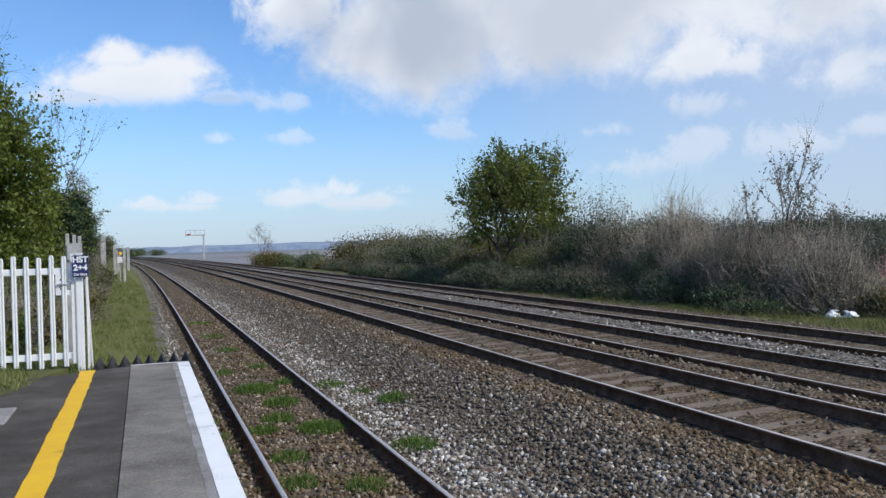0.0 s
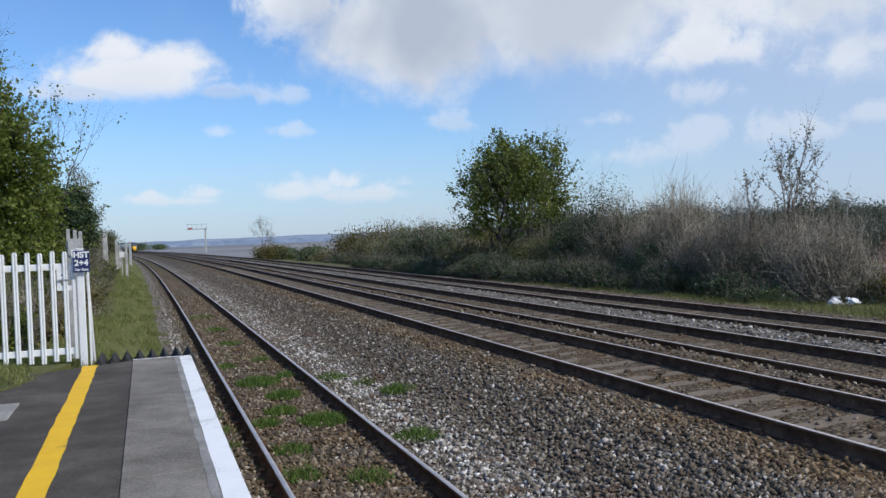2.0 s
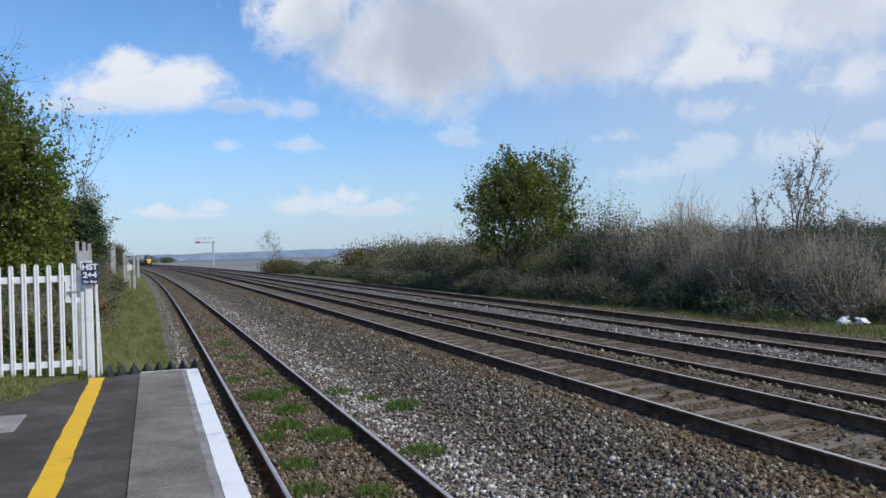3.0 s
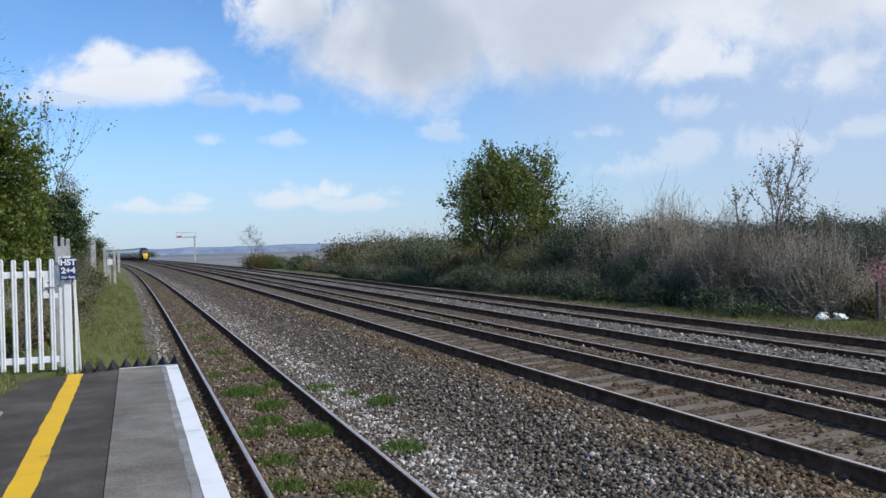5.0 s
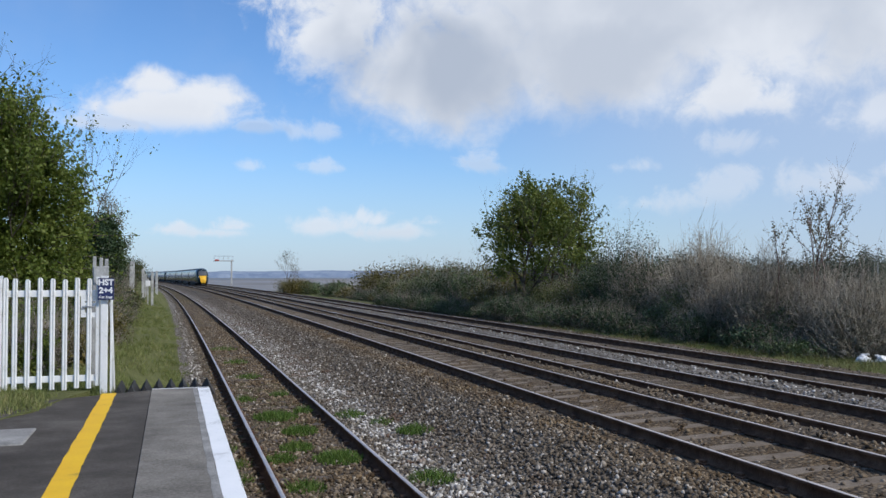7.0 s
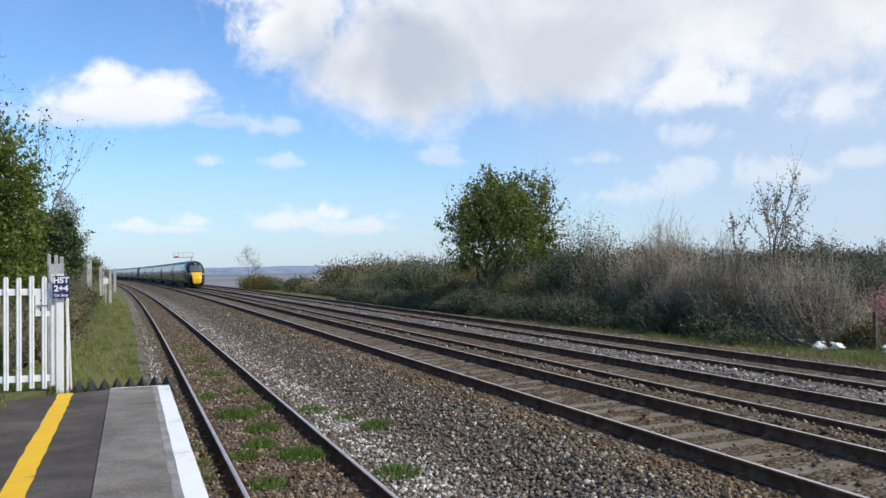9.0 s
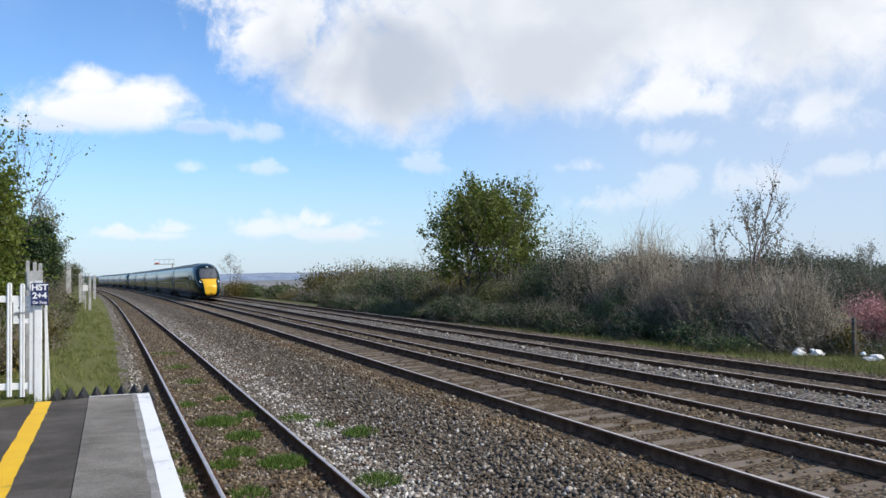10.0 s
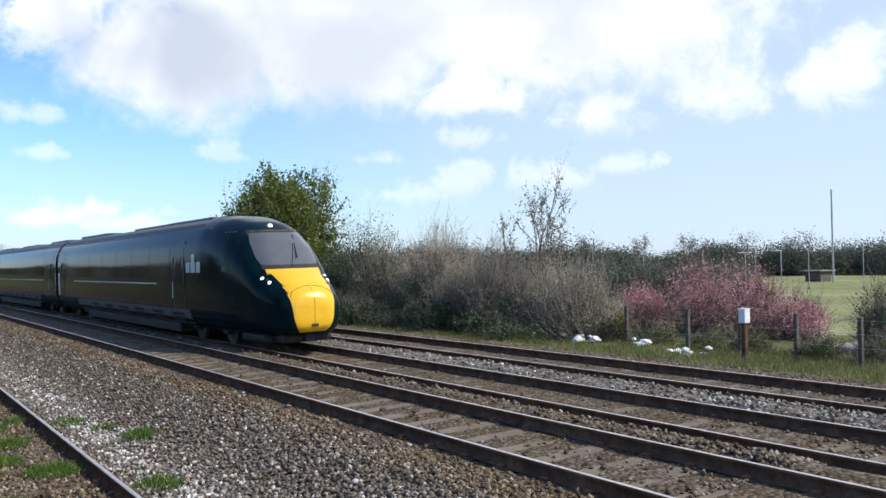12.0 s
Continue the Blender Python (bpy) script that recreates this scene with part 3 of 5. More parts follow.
def build_fence():
    y = 13.0
    gate = thing("metal_gate", "white-painted steel palisade gate at the platform end", "gate")
    xs = [-2.02 + 0.1565 * i for i in range(7)]
    me = bpy.data.meshes.new("pale")
    b = pale_bm(0.068, 1.52)
    b.to_mesh(me)
    b.free()
    me.materials.append(WHITE_PAINT)
    for i, x in enumerate([-2.135] + xs):
        ob = new("pale", me)
        ob.parent, ob.matrix_basis = gate, Matrix.Translation((x, y, 0.93 - 0.012 * (i % 3)))
    for z in (2.23, 1.06):
        part("gate_rail", box_bm(-2.14, -0.96, y + 0.006, y + 0.03, z - 0.045, z + 0.045, bevel=0.006), WHITE_PAINT, gate)
    # latch plate with a hand hole
    bm = bmesh.new()
    for x0, x1, z0, z1 in ((-1.19, -1.135, 1.90, 2.20), (-1.135, -0.99, 2.125, 2.20), (-1.135, -0.99, 1.90, 1.965), (-1.135, -0.99, 2.06, 2.10)):
        box(bm, x0, x1, y - 0.002, y + 0.004, z0, z1)
    part("latch_plate", bm, WHITE_PAINT, gate, "white latch plate with a dark hand hole")
    part("latch_bolt", box_bm(-1.17, -1.0, y - 0.03, y - 0.004, 2.035, 2.055, bevel=0.004), GALVANISED, gate)
    part("stile", box_bm(-0.995, -0.952, y - 0.02, y + 0.03, 0.95, 2.46, bevel=0.006), WHITE_PAINT, gate)
    for x, w, name in ((-2.225, 0.10, "left"), (-0.885, 0.092, "right")):
        post = thing("gate_post", "square white-painted steel gate post", "post", group="gate posts")
        part("shaft", box_bm(x - w / 2, x + w / 2, y - 0.05, y + 0.05, 0.7, 2.46, bevel=0.01), WHITE_PAINT, post)
        part("cap", box_bm(x - w / 2 - 0.004, x + w / 2 + 0.004, y - 0.054, y + 0.054, 2.456, 2.472, bevel=0.005), WHITE_PAINT, post)
    # fence that goes on to the side of the gate, with a back stay
    stay = thing("fence_stay", "leaning white-painted steel stay behind the gate post", "stay")
    part("bar", tube(bmesh.new(), (-0.80, 13.02, 2.1), (-0.77, 13.35, 0.78), 0.022), WHITE_PAINT, stay)
    part("upright", box_bm(-0.805, -0.775, 13.0, 13.03, 0.78, 2.14, bevel=0.004), WHITE_PAINT, stay)
    side = thing("post_and_rail_fence", "low white rail fence with square plates beside the gate", "fence")
    for x in (-2.62, -4.3, -6.0):
        part("post", box_bm(x - 0.05, x + 0.05, y + 0.1, y + 0.2, 0.8, 2.52, bevel=0.01), WHITE_PAINT, side)
    part("rail", box_bm(-6.1, -2.36, y + 0.08, y + 0.11, 2.17, 2.23, bevel=0.006), WHITE_PAINT, side)
    part("rail", box_bm(-6.1, -2.36, y + 0.08, y + 0.11, 0.98, 1.04, bevel=0.006), WHITE_PAINT, side)


def lettering(text, size, x, y, z, mat, parent, bold=0.0):
    cu = bpy.data.curves.new("lettering", "FONT")
    cu.body, cu.size, cu.align_x, cu.align_y, cu.extrude, cu.offset = text, size, "CENTER", "CENTER", 0.0015, bold
    tmp = bpy.data.objects.new("lettering", cu)
    scene.collection.objects.link(tmp)
    bpy.context.view_layer.update()
    me = bpy.data.meshes.new_from_object(tmp)
    bpy.data.objects.remove(tmp)
    me.materials.clear()
    me.materials.append(mat)
    ob = new("lettering", me)
    ob.parent, ob.matrix_basis = parent, pose(x, y, z, 90, 0, 0)
    return ob


def build_sign():
    sign = thing("car_stop_sign", "dark blue train stop sign with white lettering", "sign")
    x, y, z = -0.862, 12.90, 2.292
    part("plate", box_bm(x - 0.105, x + 0.105, y, y + 0.012, z - 0.15, z + 0.15, bevel=0.004), SIGN_BLUE, sign)
    lettering("HST", 0.112, x, y - 0.002, z + 0.088, SIGN_WHITE, sign, 0.0045)
    lettering("2+4", 0.112, x, y - 0.002, z - 0.022, SIGN_WHITE, sign, 0.0045)
    lettering("Car Stop", 0.048, x, y - 0.002, z - 0.112, SIGN_WHITE, sign, 0.0015)
    part("bracket", box_bm(x - 0.03, x + 0.03, y + 0.010, y + 0.052, z - 0.05, z + 0.05), GALVANISED, sign)
    # grey back of another board, on three uprights
    other = thing("sign_back", "grey back of a small board on three pale uprights", "sign")
    for dx, top in ((-0.095, 2.77), (0.0, 2.75), (0.075, 2.73)):
        part("upright", box_bm(-1.045 + dx, -0.995 + dx, 14.2, 14.25, 0.7, top, bevel=0.006), POST_GREY, other)
    part("board", box_bm(-1.12, -0.91, 14.17, 14.197, 2.37, 2.62, bevel=0.004), POST_GREY, other, "dull mauve-grey board")


def build_line_posts():
    """Concrete and steel posts on the verge beside the loop."""
    for x, y, z0, h, w in ((-2.63, 64.7, 0.75, 2.69, 0.32), (-1.05, 53.4, 0.35, 2.29, 0.14), (-1.91, 65.5, 0.6, 2.3, 0.19), (-1.38, 91.3, 0.3, 2.61, 0.24), (-1.98, 81.1, 0.5, 1.69, 0.16), (-14.13, 389.6, 0.9, 4.31, 0.76), (-1.9, 72, 0.0, 2.6, 0.10), (-2.4, 84, 0.0, 3.1, 0.16)):
        post = thing("line_side_post", "weathered grey post on the grass verge", "post", group="verge posts")
        part("shaft", box_bm(x - w / 2, x + w / 2, y, y + w, z0 - 0.4, z0 + h, bevel=0.015), POST_GREY, post)
        part("cap", box_bm(x - w / 2 - 0.01, x + w / 2 + 0.01, y - 0.01, y + w + 0.01, z0 + h, z0 + h + 0.04, bevel=0.01), POST_GREY, post)
    board = thing("verge_sign", "small white board on a verge post", "sign")
    part("plate", box_bm(-1.45, -1.17, 54.37, 54.43, 1.85, 2.19, bevel=0.01), SIGN_WHITE, board)
    part("stem", box_bm(-1.34, -1.28, 54.43, 54.49, -0.3, 2.17), POST_GREY, board)


def build_signal():
    s = thing("railway_signal", "pale steel cantilever signal with an arm over the line", "signal", at=(15.2, 236.0, -0.3))
    part("mast", box_bm(-0.2, 0.2, -0.2, 0.2, -0.3, 7.0, bevel=0.03), POST_GREY, s)
    part("base", box_bm(-0.6, 0.6, -0.6, 0.6, -0.5, 0.3, bevel=0.03), OLD_CONCRETE, s)
    part("arm", box_bm(-4.6, 0.5, -0.35, 0.35, 6.55, 6.78, bevel=0.03), POST_GREY, s)
    for x in (-4.5, -3.3, -2.1, -0.9, 0.3):
        part("stanchion", box_bm(x - 0.035, x + 0.035, -0.35, -0.29, 6.78, 7.9), GALVANISED, s)
    part("handrail", box_bm(-4.6, 0.5, -0.36, -0.28, 7.86, 7.94), GALVANISED, s)
    red = surface("signal_red", [(0.3, (0.4, 0.05, 0.04)), (0.7, (0.5, 0.08, 0.06))], 6, 50, 0.5)
    part("signal_head", box_bm(-4.3, -3.3, -0.5, -0.36, 6.7, 7.05, bevel=0.04), red, s, "reddish signal head")


# ---------------------------------------------------------------- planting
def leaf_arrays(c, length, width, rng, up=0.0):
    """Small folded leaf blades at the points c, turned at random."""
    n = len(c)
    a = rng.normal(0, 1, (n, 3))
    a[:, 2] += up
    a /= np.linalg.norm(a, axis=1)[:, None]
    b = np.cross(a, rng.normal(0, 1, (n, 3)))
    b /= np.linalg.norm(b, axis=1)[:, None] + 1e-9
    k = np.cross(a, b)
    s = rng.uniform(0.6, 1.35, (n, 1))
    L, W = length * s, width * s
    v = np.stack([c - a * L * 0.5, c + b * W * 0.5 + k * W * 0.15, c + a * L * 0.5, c - b * W * 0.5 + k * W * 0.15], 1).reshape(-1, 3)
    f = np.arange(n * 4).reshape(n, 4)
    return v, f


def twig_arrays(p, q, r0, r1):
    """Three-sided tapering twigs from the points p to q."""
    p, q = np.asarray(p, float), np.asarray(q, float)
    d = q - p
    d /= np.linalg.norm(d, axis=1)[:, None] + 1e-9
    ref = np.where(np.abs(d[:, 2:3]) > 0.9, np.array([[1.0, 0, 0]]), np.array([[0, 0, 1.0]]))
    a = np.cross(d, ref)
    a /= np.linalg.norm(a, axis=1)[:, None] + 1e-9
    b = np.cross(d, a)
    r0, r1 = np.reshape(r0, (-1, 1)), np.reshape(r1, (-1, 1))
    rings = []
    for base, r in ((p, r0), (q, r1)):
        for k in range(3):
            t = 2 * math.pi * k / 3
            rings.append(base + (a * math.cos(t) + b * math.sin(t)) * r)
    v = np.stack(rings, 1).reshape(-1, 3)
    o = np.arange(len(p))[:, None] * 6
    f = np.concatenate([o + np.array([[k, (k + 1) % 3, 3 + (k + 1) % 3, 3 + k]]) for k in range(3)])
    return v, f


def grow(base, way, length, radius, level, rng, out, tips, spread=0.55, split=3, droop=0.0, steps=4):
    """Limbs that bend and fork; collects (start, end, radius, radius) and the ends of the finest twigs."""
    p, d = np.array(base, float), np.array(way, float)
    d /= np.linalg.norm(d)
    forks = []
    for i in range(steps):
        d = d + rng.normal(0, 0.16, 3) + np.array([0, 0, 0.06 - droop])
        d /= np.linalg.norm(d)
        q = p + d * length / steps
        ra, rb = radius * (1 - 0.55 * i / steps), radius * (1 - 0.55 * (i + 1) / steps)
        out.append((p, q, ra, rb, level))
        p = q
        if i >= 1:
            forks.append((p, d.copy(), rb))
    if level == 0:
        tips += [f[0] for f in forks]
        return
    for _ in range(split):
        f = forks[rng.integers(len(forks))]
        w = f[1] + rng.normal(0, spread, 3)
        grow(f[0], w, length * rng.uniform(0.5, 0.8), f[2] * 0.7, level - 1, rng, out, tips, spread, split, droop, steps)
    grow(p, d, length * 0.6, radius * 0.42, level - 1, rng, out, tips, spread, split, droop, steps)


def limbs_mesh(name, out):
    v, f = twig_arrays([o[0] for o in out], [o[1] for o in out], [o[2] for o in out], [o[3] for o in out])
    return array_mesh(name, v, f)


LEAF_TREE = by_island("spring_tree_leaf", [(0.0, (0.066, 0.084, 0.0216)), (0.4, (0.12, 0.162, 0.0336)), (0.75, (0.198, 0.228, 0.0504)), (1.0, (0.3, 0.288, 0.084))], 0.55, 0.35, patch=0.5)
LEAF_BRIGHT = by_island("sunlit_green_leaf", [(0.0, (0.066, 0.0935, 0.0176)), (0.5, (0.143, 0.193, 0.033)), (1.0, (0.253, 0.275, 0.066))], 0.5, 0.4, patch=0.4)
LEAF_HEDGE = by_island("hedge_leaf", [(0.0, (0.054, 0.081, 0.0378)), (0.5, (0.101, 0.142, 0.0607)), (0.85, (0.155, 0.196, 0.081)), (1.0, (0.257, 0.27, 0.128))], 0.6, 0.2, patch=0.35)
LEAF_OLIVE = by_island("dry_hedge_leaf", [(0.0, (0.09, 0.088, 0.06)), (0.5, (0.175, 0.168, 0.118)), (0.85, (0.27, 0.258, 0.19)), (1.0, (0.42, 0.4, 0.33))], 0.7, 0.2, patch=0.5)
LEAF_MIXED = by_island("mixed_hedge_leaf", [(0.0, (0.049, 0.056, 0.0252)), (0.4, (0.091, 0.112, 0.035)), (0.75, (0.168, 0.161, 0.063)), (1.0, (0.28, 0.238, 0.126))], 0.65, 0.2, patch=0.45)
LEAF_DARK = by_island("dark_evergreen_leaf", [(0.0, (0.026, 0.047, 0.022)), (0.6, (0.05, 0.084, 0.033)), (1.0, (0.1, 0.125, 0.05))], 0.5, 0.1, patch=0.4)
LEAF_RUST = by_island("rusty_gorse_leaf", [(0.0, (0.0625, 0.0688, 0.0187)), (0.5, (0.138, 0.119, 0.0312)), (1.0, (0.237, 0.175, 0.0562))], 0.7, 0.2, patch=0.3)
# pink petals, made paler and whiter to carry the haze in their colour
BLOSSOM = by_island("pink_blossom", [(0.0, (0.325, 0.163, 0.163)), (0.5, (0.625, 0.338, 0.35)), (0.85, (0.85, 0.562, 0.575)), (1.0, (0.85, 0.825, 0.825))], 0.7, 0.3, patch=0.6)
TWIG = by_island("bare_twig", [(0.0, (0.15, 0.125, 0.095)), (0.5, (0.29, 0.255, 0.2)), (1.0, (0.45, 0.415, 0.35))], 0.85)
DARK_TWIG = by_island("dark_twig", [(0.0, (0.075, 0.0675, 0.0525)), (0.5, (0.15, 0.135, 0.105)), (1.0, (0.3, 0.262, 0.225))], 0.85)
# distance haze is put into these greens: greyed, lightened, with a narrow range
LEAF_WOOD = by_island("hazy_wood_leaf", [(0.0, (0.1, 0.115, 0.09)), (0.5, (0.125, 0.14, 0.105)), (1.0, (0.165, 0.175, 0.135))], 0.9, 0.3, patch=0.06)
GRASS = by_island("grass_blade", [(0.0, (0.0975, 0.117, 0.0338)), (0.5, (0.169, 0.202, 0.0585)), (0.85, (0.26, 0.26, 0.0975)), (1.0, (0.429, 0.377, 0.208))], 0.7, 0.25, patch=0.6)
TUFT = by_island("fresh_grass_blade", [(0.0, (0.05, 0.09, 0.014)), (0.5, (0.085, 0.16, 0.025)), (1.0, (0.16, 0.22, 0.05))], 0.7, 0.25)
DRY_GRASS = by_island("dry_grass_blade", [(0.0, (0.104, 0.091, 0.039)), (0.5, (0.169, 0.169, 0.0585)), (1.0, (0.338, 0.286, 0.156))], 0.8, 0.2, patch=0.6)


def in_ellipsoid(n, centre, radii, rng, shell=0.5, ragged=0.25, seed=0):
    """Points that thicken towards an uneven outline."""
    d = rng.normal(0, 1, (n, 3))
    d /= np.linalg.norm(d, axis=1)[:, None]
    r = rng.uniform(0, 1, n) ** (1 / (2 + 3 * shell))
    wob = np.ones(n)
    k = rng.normal(0, 2.2, (7, 3))
    ph = rng.uniform(0, 6.28, 7)
    for i in range(7):
        wob += ragged * 0.38 * np.sin(d @ k[i] * 1.7 + ph[i])
    return np.array(centre) + d * (r * wob)[:, None] * np.array(radii)


def tree(name, label, at, height, crown, crown_z, leaves, leaf, mat, seed, trunk_r=0.2, level=3, bark=None, shell=0.5, ragged=0.3, spread=0.55, tips_share=0.5, stems=1, lean=0.25, group="", limb=0.34, category="tree", fluff=1.7, lobes=(), shoots=0, shoot=1.2):
    """A tapered trunk with forking limbs and a crown of single leaves, uneven and with gaps."""
    rng = np.random.default_rng(seed)
    t = thing(name, label, category, at=at, group=group)
    out, tips = [], []
    for s in range(stems):
        way = np.array([rng.normal(0, lean), rng.normal(0, lean), 1.0])
        start = np.array([rng.normal(0, 0.12 * stems), rng.normal(0, 0.12 * stems), -0.3])
        grow(start, way, height * limb * (1 if s == 0 else rng.uniform(0.75, 1.0)), trunk_r * (1 if s == 0 else 0.8), level, rng, out, tips, spread, 3)
    tips = np.array(tips)
    # the limbs fill the crown
    c, r = np.array((0, 0, crown_z)), np.array(crown)
    lo, hi = np.percentile(tips, 3, axis=0), np.percentile(tips, 97, axis=0)
    gain = np.array([2 * r[0] / (hi[0] - lo[0]), 2 * r[1] / (hi[1] - lo[1]), (crown_z + r[2] * 0.95) / hi[2]])
    shift = np.array([(lo[0] + hi[0]) / 2, (lo[1] + hi[1]) / 2, 0.0])

    def fitted(q):
        q = np.asarray(q)
        k = np.clip(q[..., 2:3] / (0.35 * hi[2]), 0, 1)
        return (q - shift * k) * (1 + (gain - 1) * np.concatenate([k, k, np.ones_like(k)], -1))

    tips = fitted(tips)
    out = [(fitted(o[0]), fitted(o[1]), o[2], o[3], o[4]) for o in out]
    part("trunk", limbs_mesh("trunk", out), bark or BARK, t)
    n_tip = int(leaves * tips_share)
    fine = np.array([(*o[0], *o[1]) for o in out if o[4] <= 1])
    far = np.linalg.norm((fine[:, 3:] - c) / r, axis=1)
    fine = fine[(far < 1.12) | (rng.uniform(0, 1, len(far)) < 0.1)]
    pick = fine[rng.integers(len(fine), size=n_tip)]
    s = rng.uniform(0, 1, (n_tip, 1))
    p1 = pick[:, :3] * (1 - s) + pick[:, 3:] * s + rng.normal(0, leaf * fluff, (n_tip, 3))
    if lobes:
        # the crown is a heap of rounded boughs: share of leaves by size
        size = np.array([l[3] ** 2 for l in lobes])
        share = np.maximum((leaves - n_tip) * size / size.sum(), 1).astype(int)
        p2 = np.concatenate([in_ellipsoid(k, l[:3], (l[3], l[3], l[3] * 0.85), rng, shell, ragged) for k, l in zip(share, lobes)])
        p2 = rng.permutation(p2)
    else:
        p2 = in_ellipsoid(leaves - n_tip, c, crown, rng, shell, ragged)
    clump = rng.integers(max(12, leaves // 40), size=len(p2))
    p2 = p2[clump % len(p2)] + rng.normal(0, leaf * fluff * 1.3, p2.shape)
    pts = [p1, p2]
    if shoots:
        # young shoots that stand out of the outline, leafy along their length
        a = p2[rng.integers(len(p2), size=shoots)]
        w = (a - c) / r
        w = w / (np.linalg.norm(w, axis=1)[:, None] + 1e-6) + rng.normal(0, 0.25, w.shape) + np.array([0, 0, 0.55])
        w /= np.linalg.norm(w, axis=1)[:, None]
        b = a + w * shoot * rng.uniform(0.5, 1.2, (shoots, 1))
        sv, sf = twig_arrays(a, b, np.full(shoots, 0.014), np.full(shoots, 0.003))
        tagged(part("young_growth", array_mesh("young_growth", sv, sf), bark or BARK, t), kind="stuff")
        for _ in range(26):
            q = rng.uniform(0, 1, (shoots, 1))
            pts.append(a + (b - a) * q + rng.normal(0, leaf * 0.9, a.shape) * (1.2 - q))
    v, f = leaf_arrays(np.concatenate(pts), leaf, leaf * 0.62, rng)
    part("crown", array_mesh("crown", v, f), mat, t)
    return t


def shrub(label, at, radii, height, leaves, leaf, mat, seed, twigs=260, twig_len=1.2, group="hedge shrubs", name="shrub", bare=0.35, twig_mat=None):
    """A many-stemmed bush: rising stems, fine twigs that stand out at the top and leaves from the ground up."""
    rng = np.random.default_rng(seed)
    t = thing(name, label, "shrub", at=at, group=group)
    rx, ry = radii
    n = twigs
    d = rng.normal(0, 1, (n, 3))
    d[:, 2] = np.abs(d[:, 2]) + 0.25
    d /= np.linalg.norm(d, axis=1)[:, None]
    foot = np.stack([rng.normal(0, rx * 0.22, n), rng.normal(0, ry * 0.3, n), np.full(n, -0.2)], 1)
    head = d * np.array([rx, ry, height]) * rng.uniform(0.62, 1.05, (n, 1)) + rng.normal(0, 0.1, (n, 3))
    mid = foot * 0.45 + head * 0.55 + rng.normal(0, 0.14, (n, 3)) - np.array([0, 0, 0.08]) * height
    P, Q, R0, R1 = [foot, mid], [mid, head], [np.full(n, 0.016), np.full(n, 0.010)], [np.full(n, 0.010), np.full(n, 0.003)]
    for k in range(9):
        s = rng.uniform(0.1, 1.0, (n, 1))
        b = mid + (head - mid) * s
        w = (head - mid)
        w = w / (np.linalg.norm(w, axis=1)[:, None] + 1e-6) * 0.7 + rng.normal(0, 0.6, (n, 3)) + np.array([0, 0, 0.25])
        e = b + w * rng.uniform(0.15, 0.55, (n, 1)) * twig_len * (0.55 if k < 6 else 0.85)
        P.append(b), Q.append(e), R0.append(np.full(n, 0.006)), R1.append(np.full(n, 0.002))
    v, f = twig_arrays(np.concatenate(P), np.concatenate(Q), np.concatenate(R0), np.concatenate(R1))
    twig_mat = twig_mat or (DARK_TWIG if mat in (LEAF_HEDGE, LEAF_DARK, LEAF_MIXED, LEAF_BRIGHT) else TWIG)
    part("stem", array_mesh("stem", v, f), twig_mat or TWIG, t)
    p = in_ellipsoid(leaves, (0, 0, height * 0.38), (rx, ry, height * 0.56), rng, 0.5, 0.35)
    low = p[:, 2] < 0.05
    p[low, 2] = rng.uniform(0.05, height * 0.35, low.sum())
    keep = rng.uniform(0, 1, len(p)) > bare * np.clip(p[:, 2] / height, 0, 1) * 1.3
    p = p[keep]
    cl = rng.integers(max(10, len(p) // 40), size=len(p))
    p = p * 0.6 + p[cl] * 0.4 + rng.normal(0, leaf * 0.6, p.shape)
    p[:, 2] = np.maximum(p[:, 2], 0.0)
    v, f = leaf_arrays(p, leaf, leaf * 0.6, rng)
    part("foliage", array_mesh("foliage", v, f), mat, t)
    return t


def grass_patch(name, label, spots, mat, seed, height=0.16, kind="stuff"):
    """Tufts of single blades round the spots (x, y, z, radius, blades)."""
    rng = np.random.default_rng(seed)
    V, F, k = [], [], 0
    for x, y, z, r, n in spots:
        a, d = rng.uniform(0, 6.283, n), r * np.sqrt(rng.uniform(0, 1, n))
        base = np.stack([x + np.cos(a) * d, y + np.sin(a) * d * 1.2, np.full(n, z)], 1)
        h = height * rng.uniform(0.45, 1.3, n) * (1.1 - 0.6 * d / max(r, 1e-6))
        lean = rng.normal(0, 0.45, (n, 2)) * h[:, None]
        turn = rng.uniform(0, 6.283, n)
        w = np.stack([np.cos(turn), np.sin(turn), np.zeros(n)], 1) * (0.006 + 0.012 * height)
        tip = base + np.concatenate([lean, h[:, None]], 1)
        V.append(np.stack([base - w, base + w, tip], 1).reshape(-1, 3))
        F.append(np.arange(n * 3).reshape(n, 3) + k)
        k += n * 3
    ob = part(name, array_mesh(name, np.concatenate(V), np.concatenate(F)), mat)
    return tagged(ob, label, "grass", kind=kind)


def gz(x, y):
    return float(ground_height(x - float(bend(y)), y))


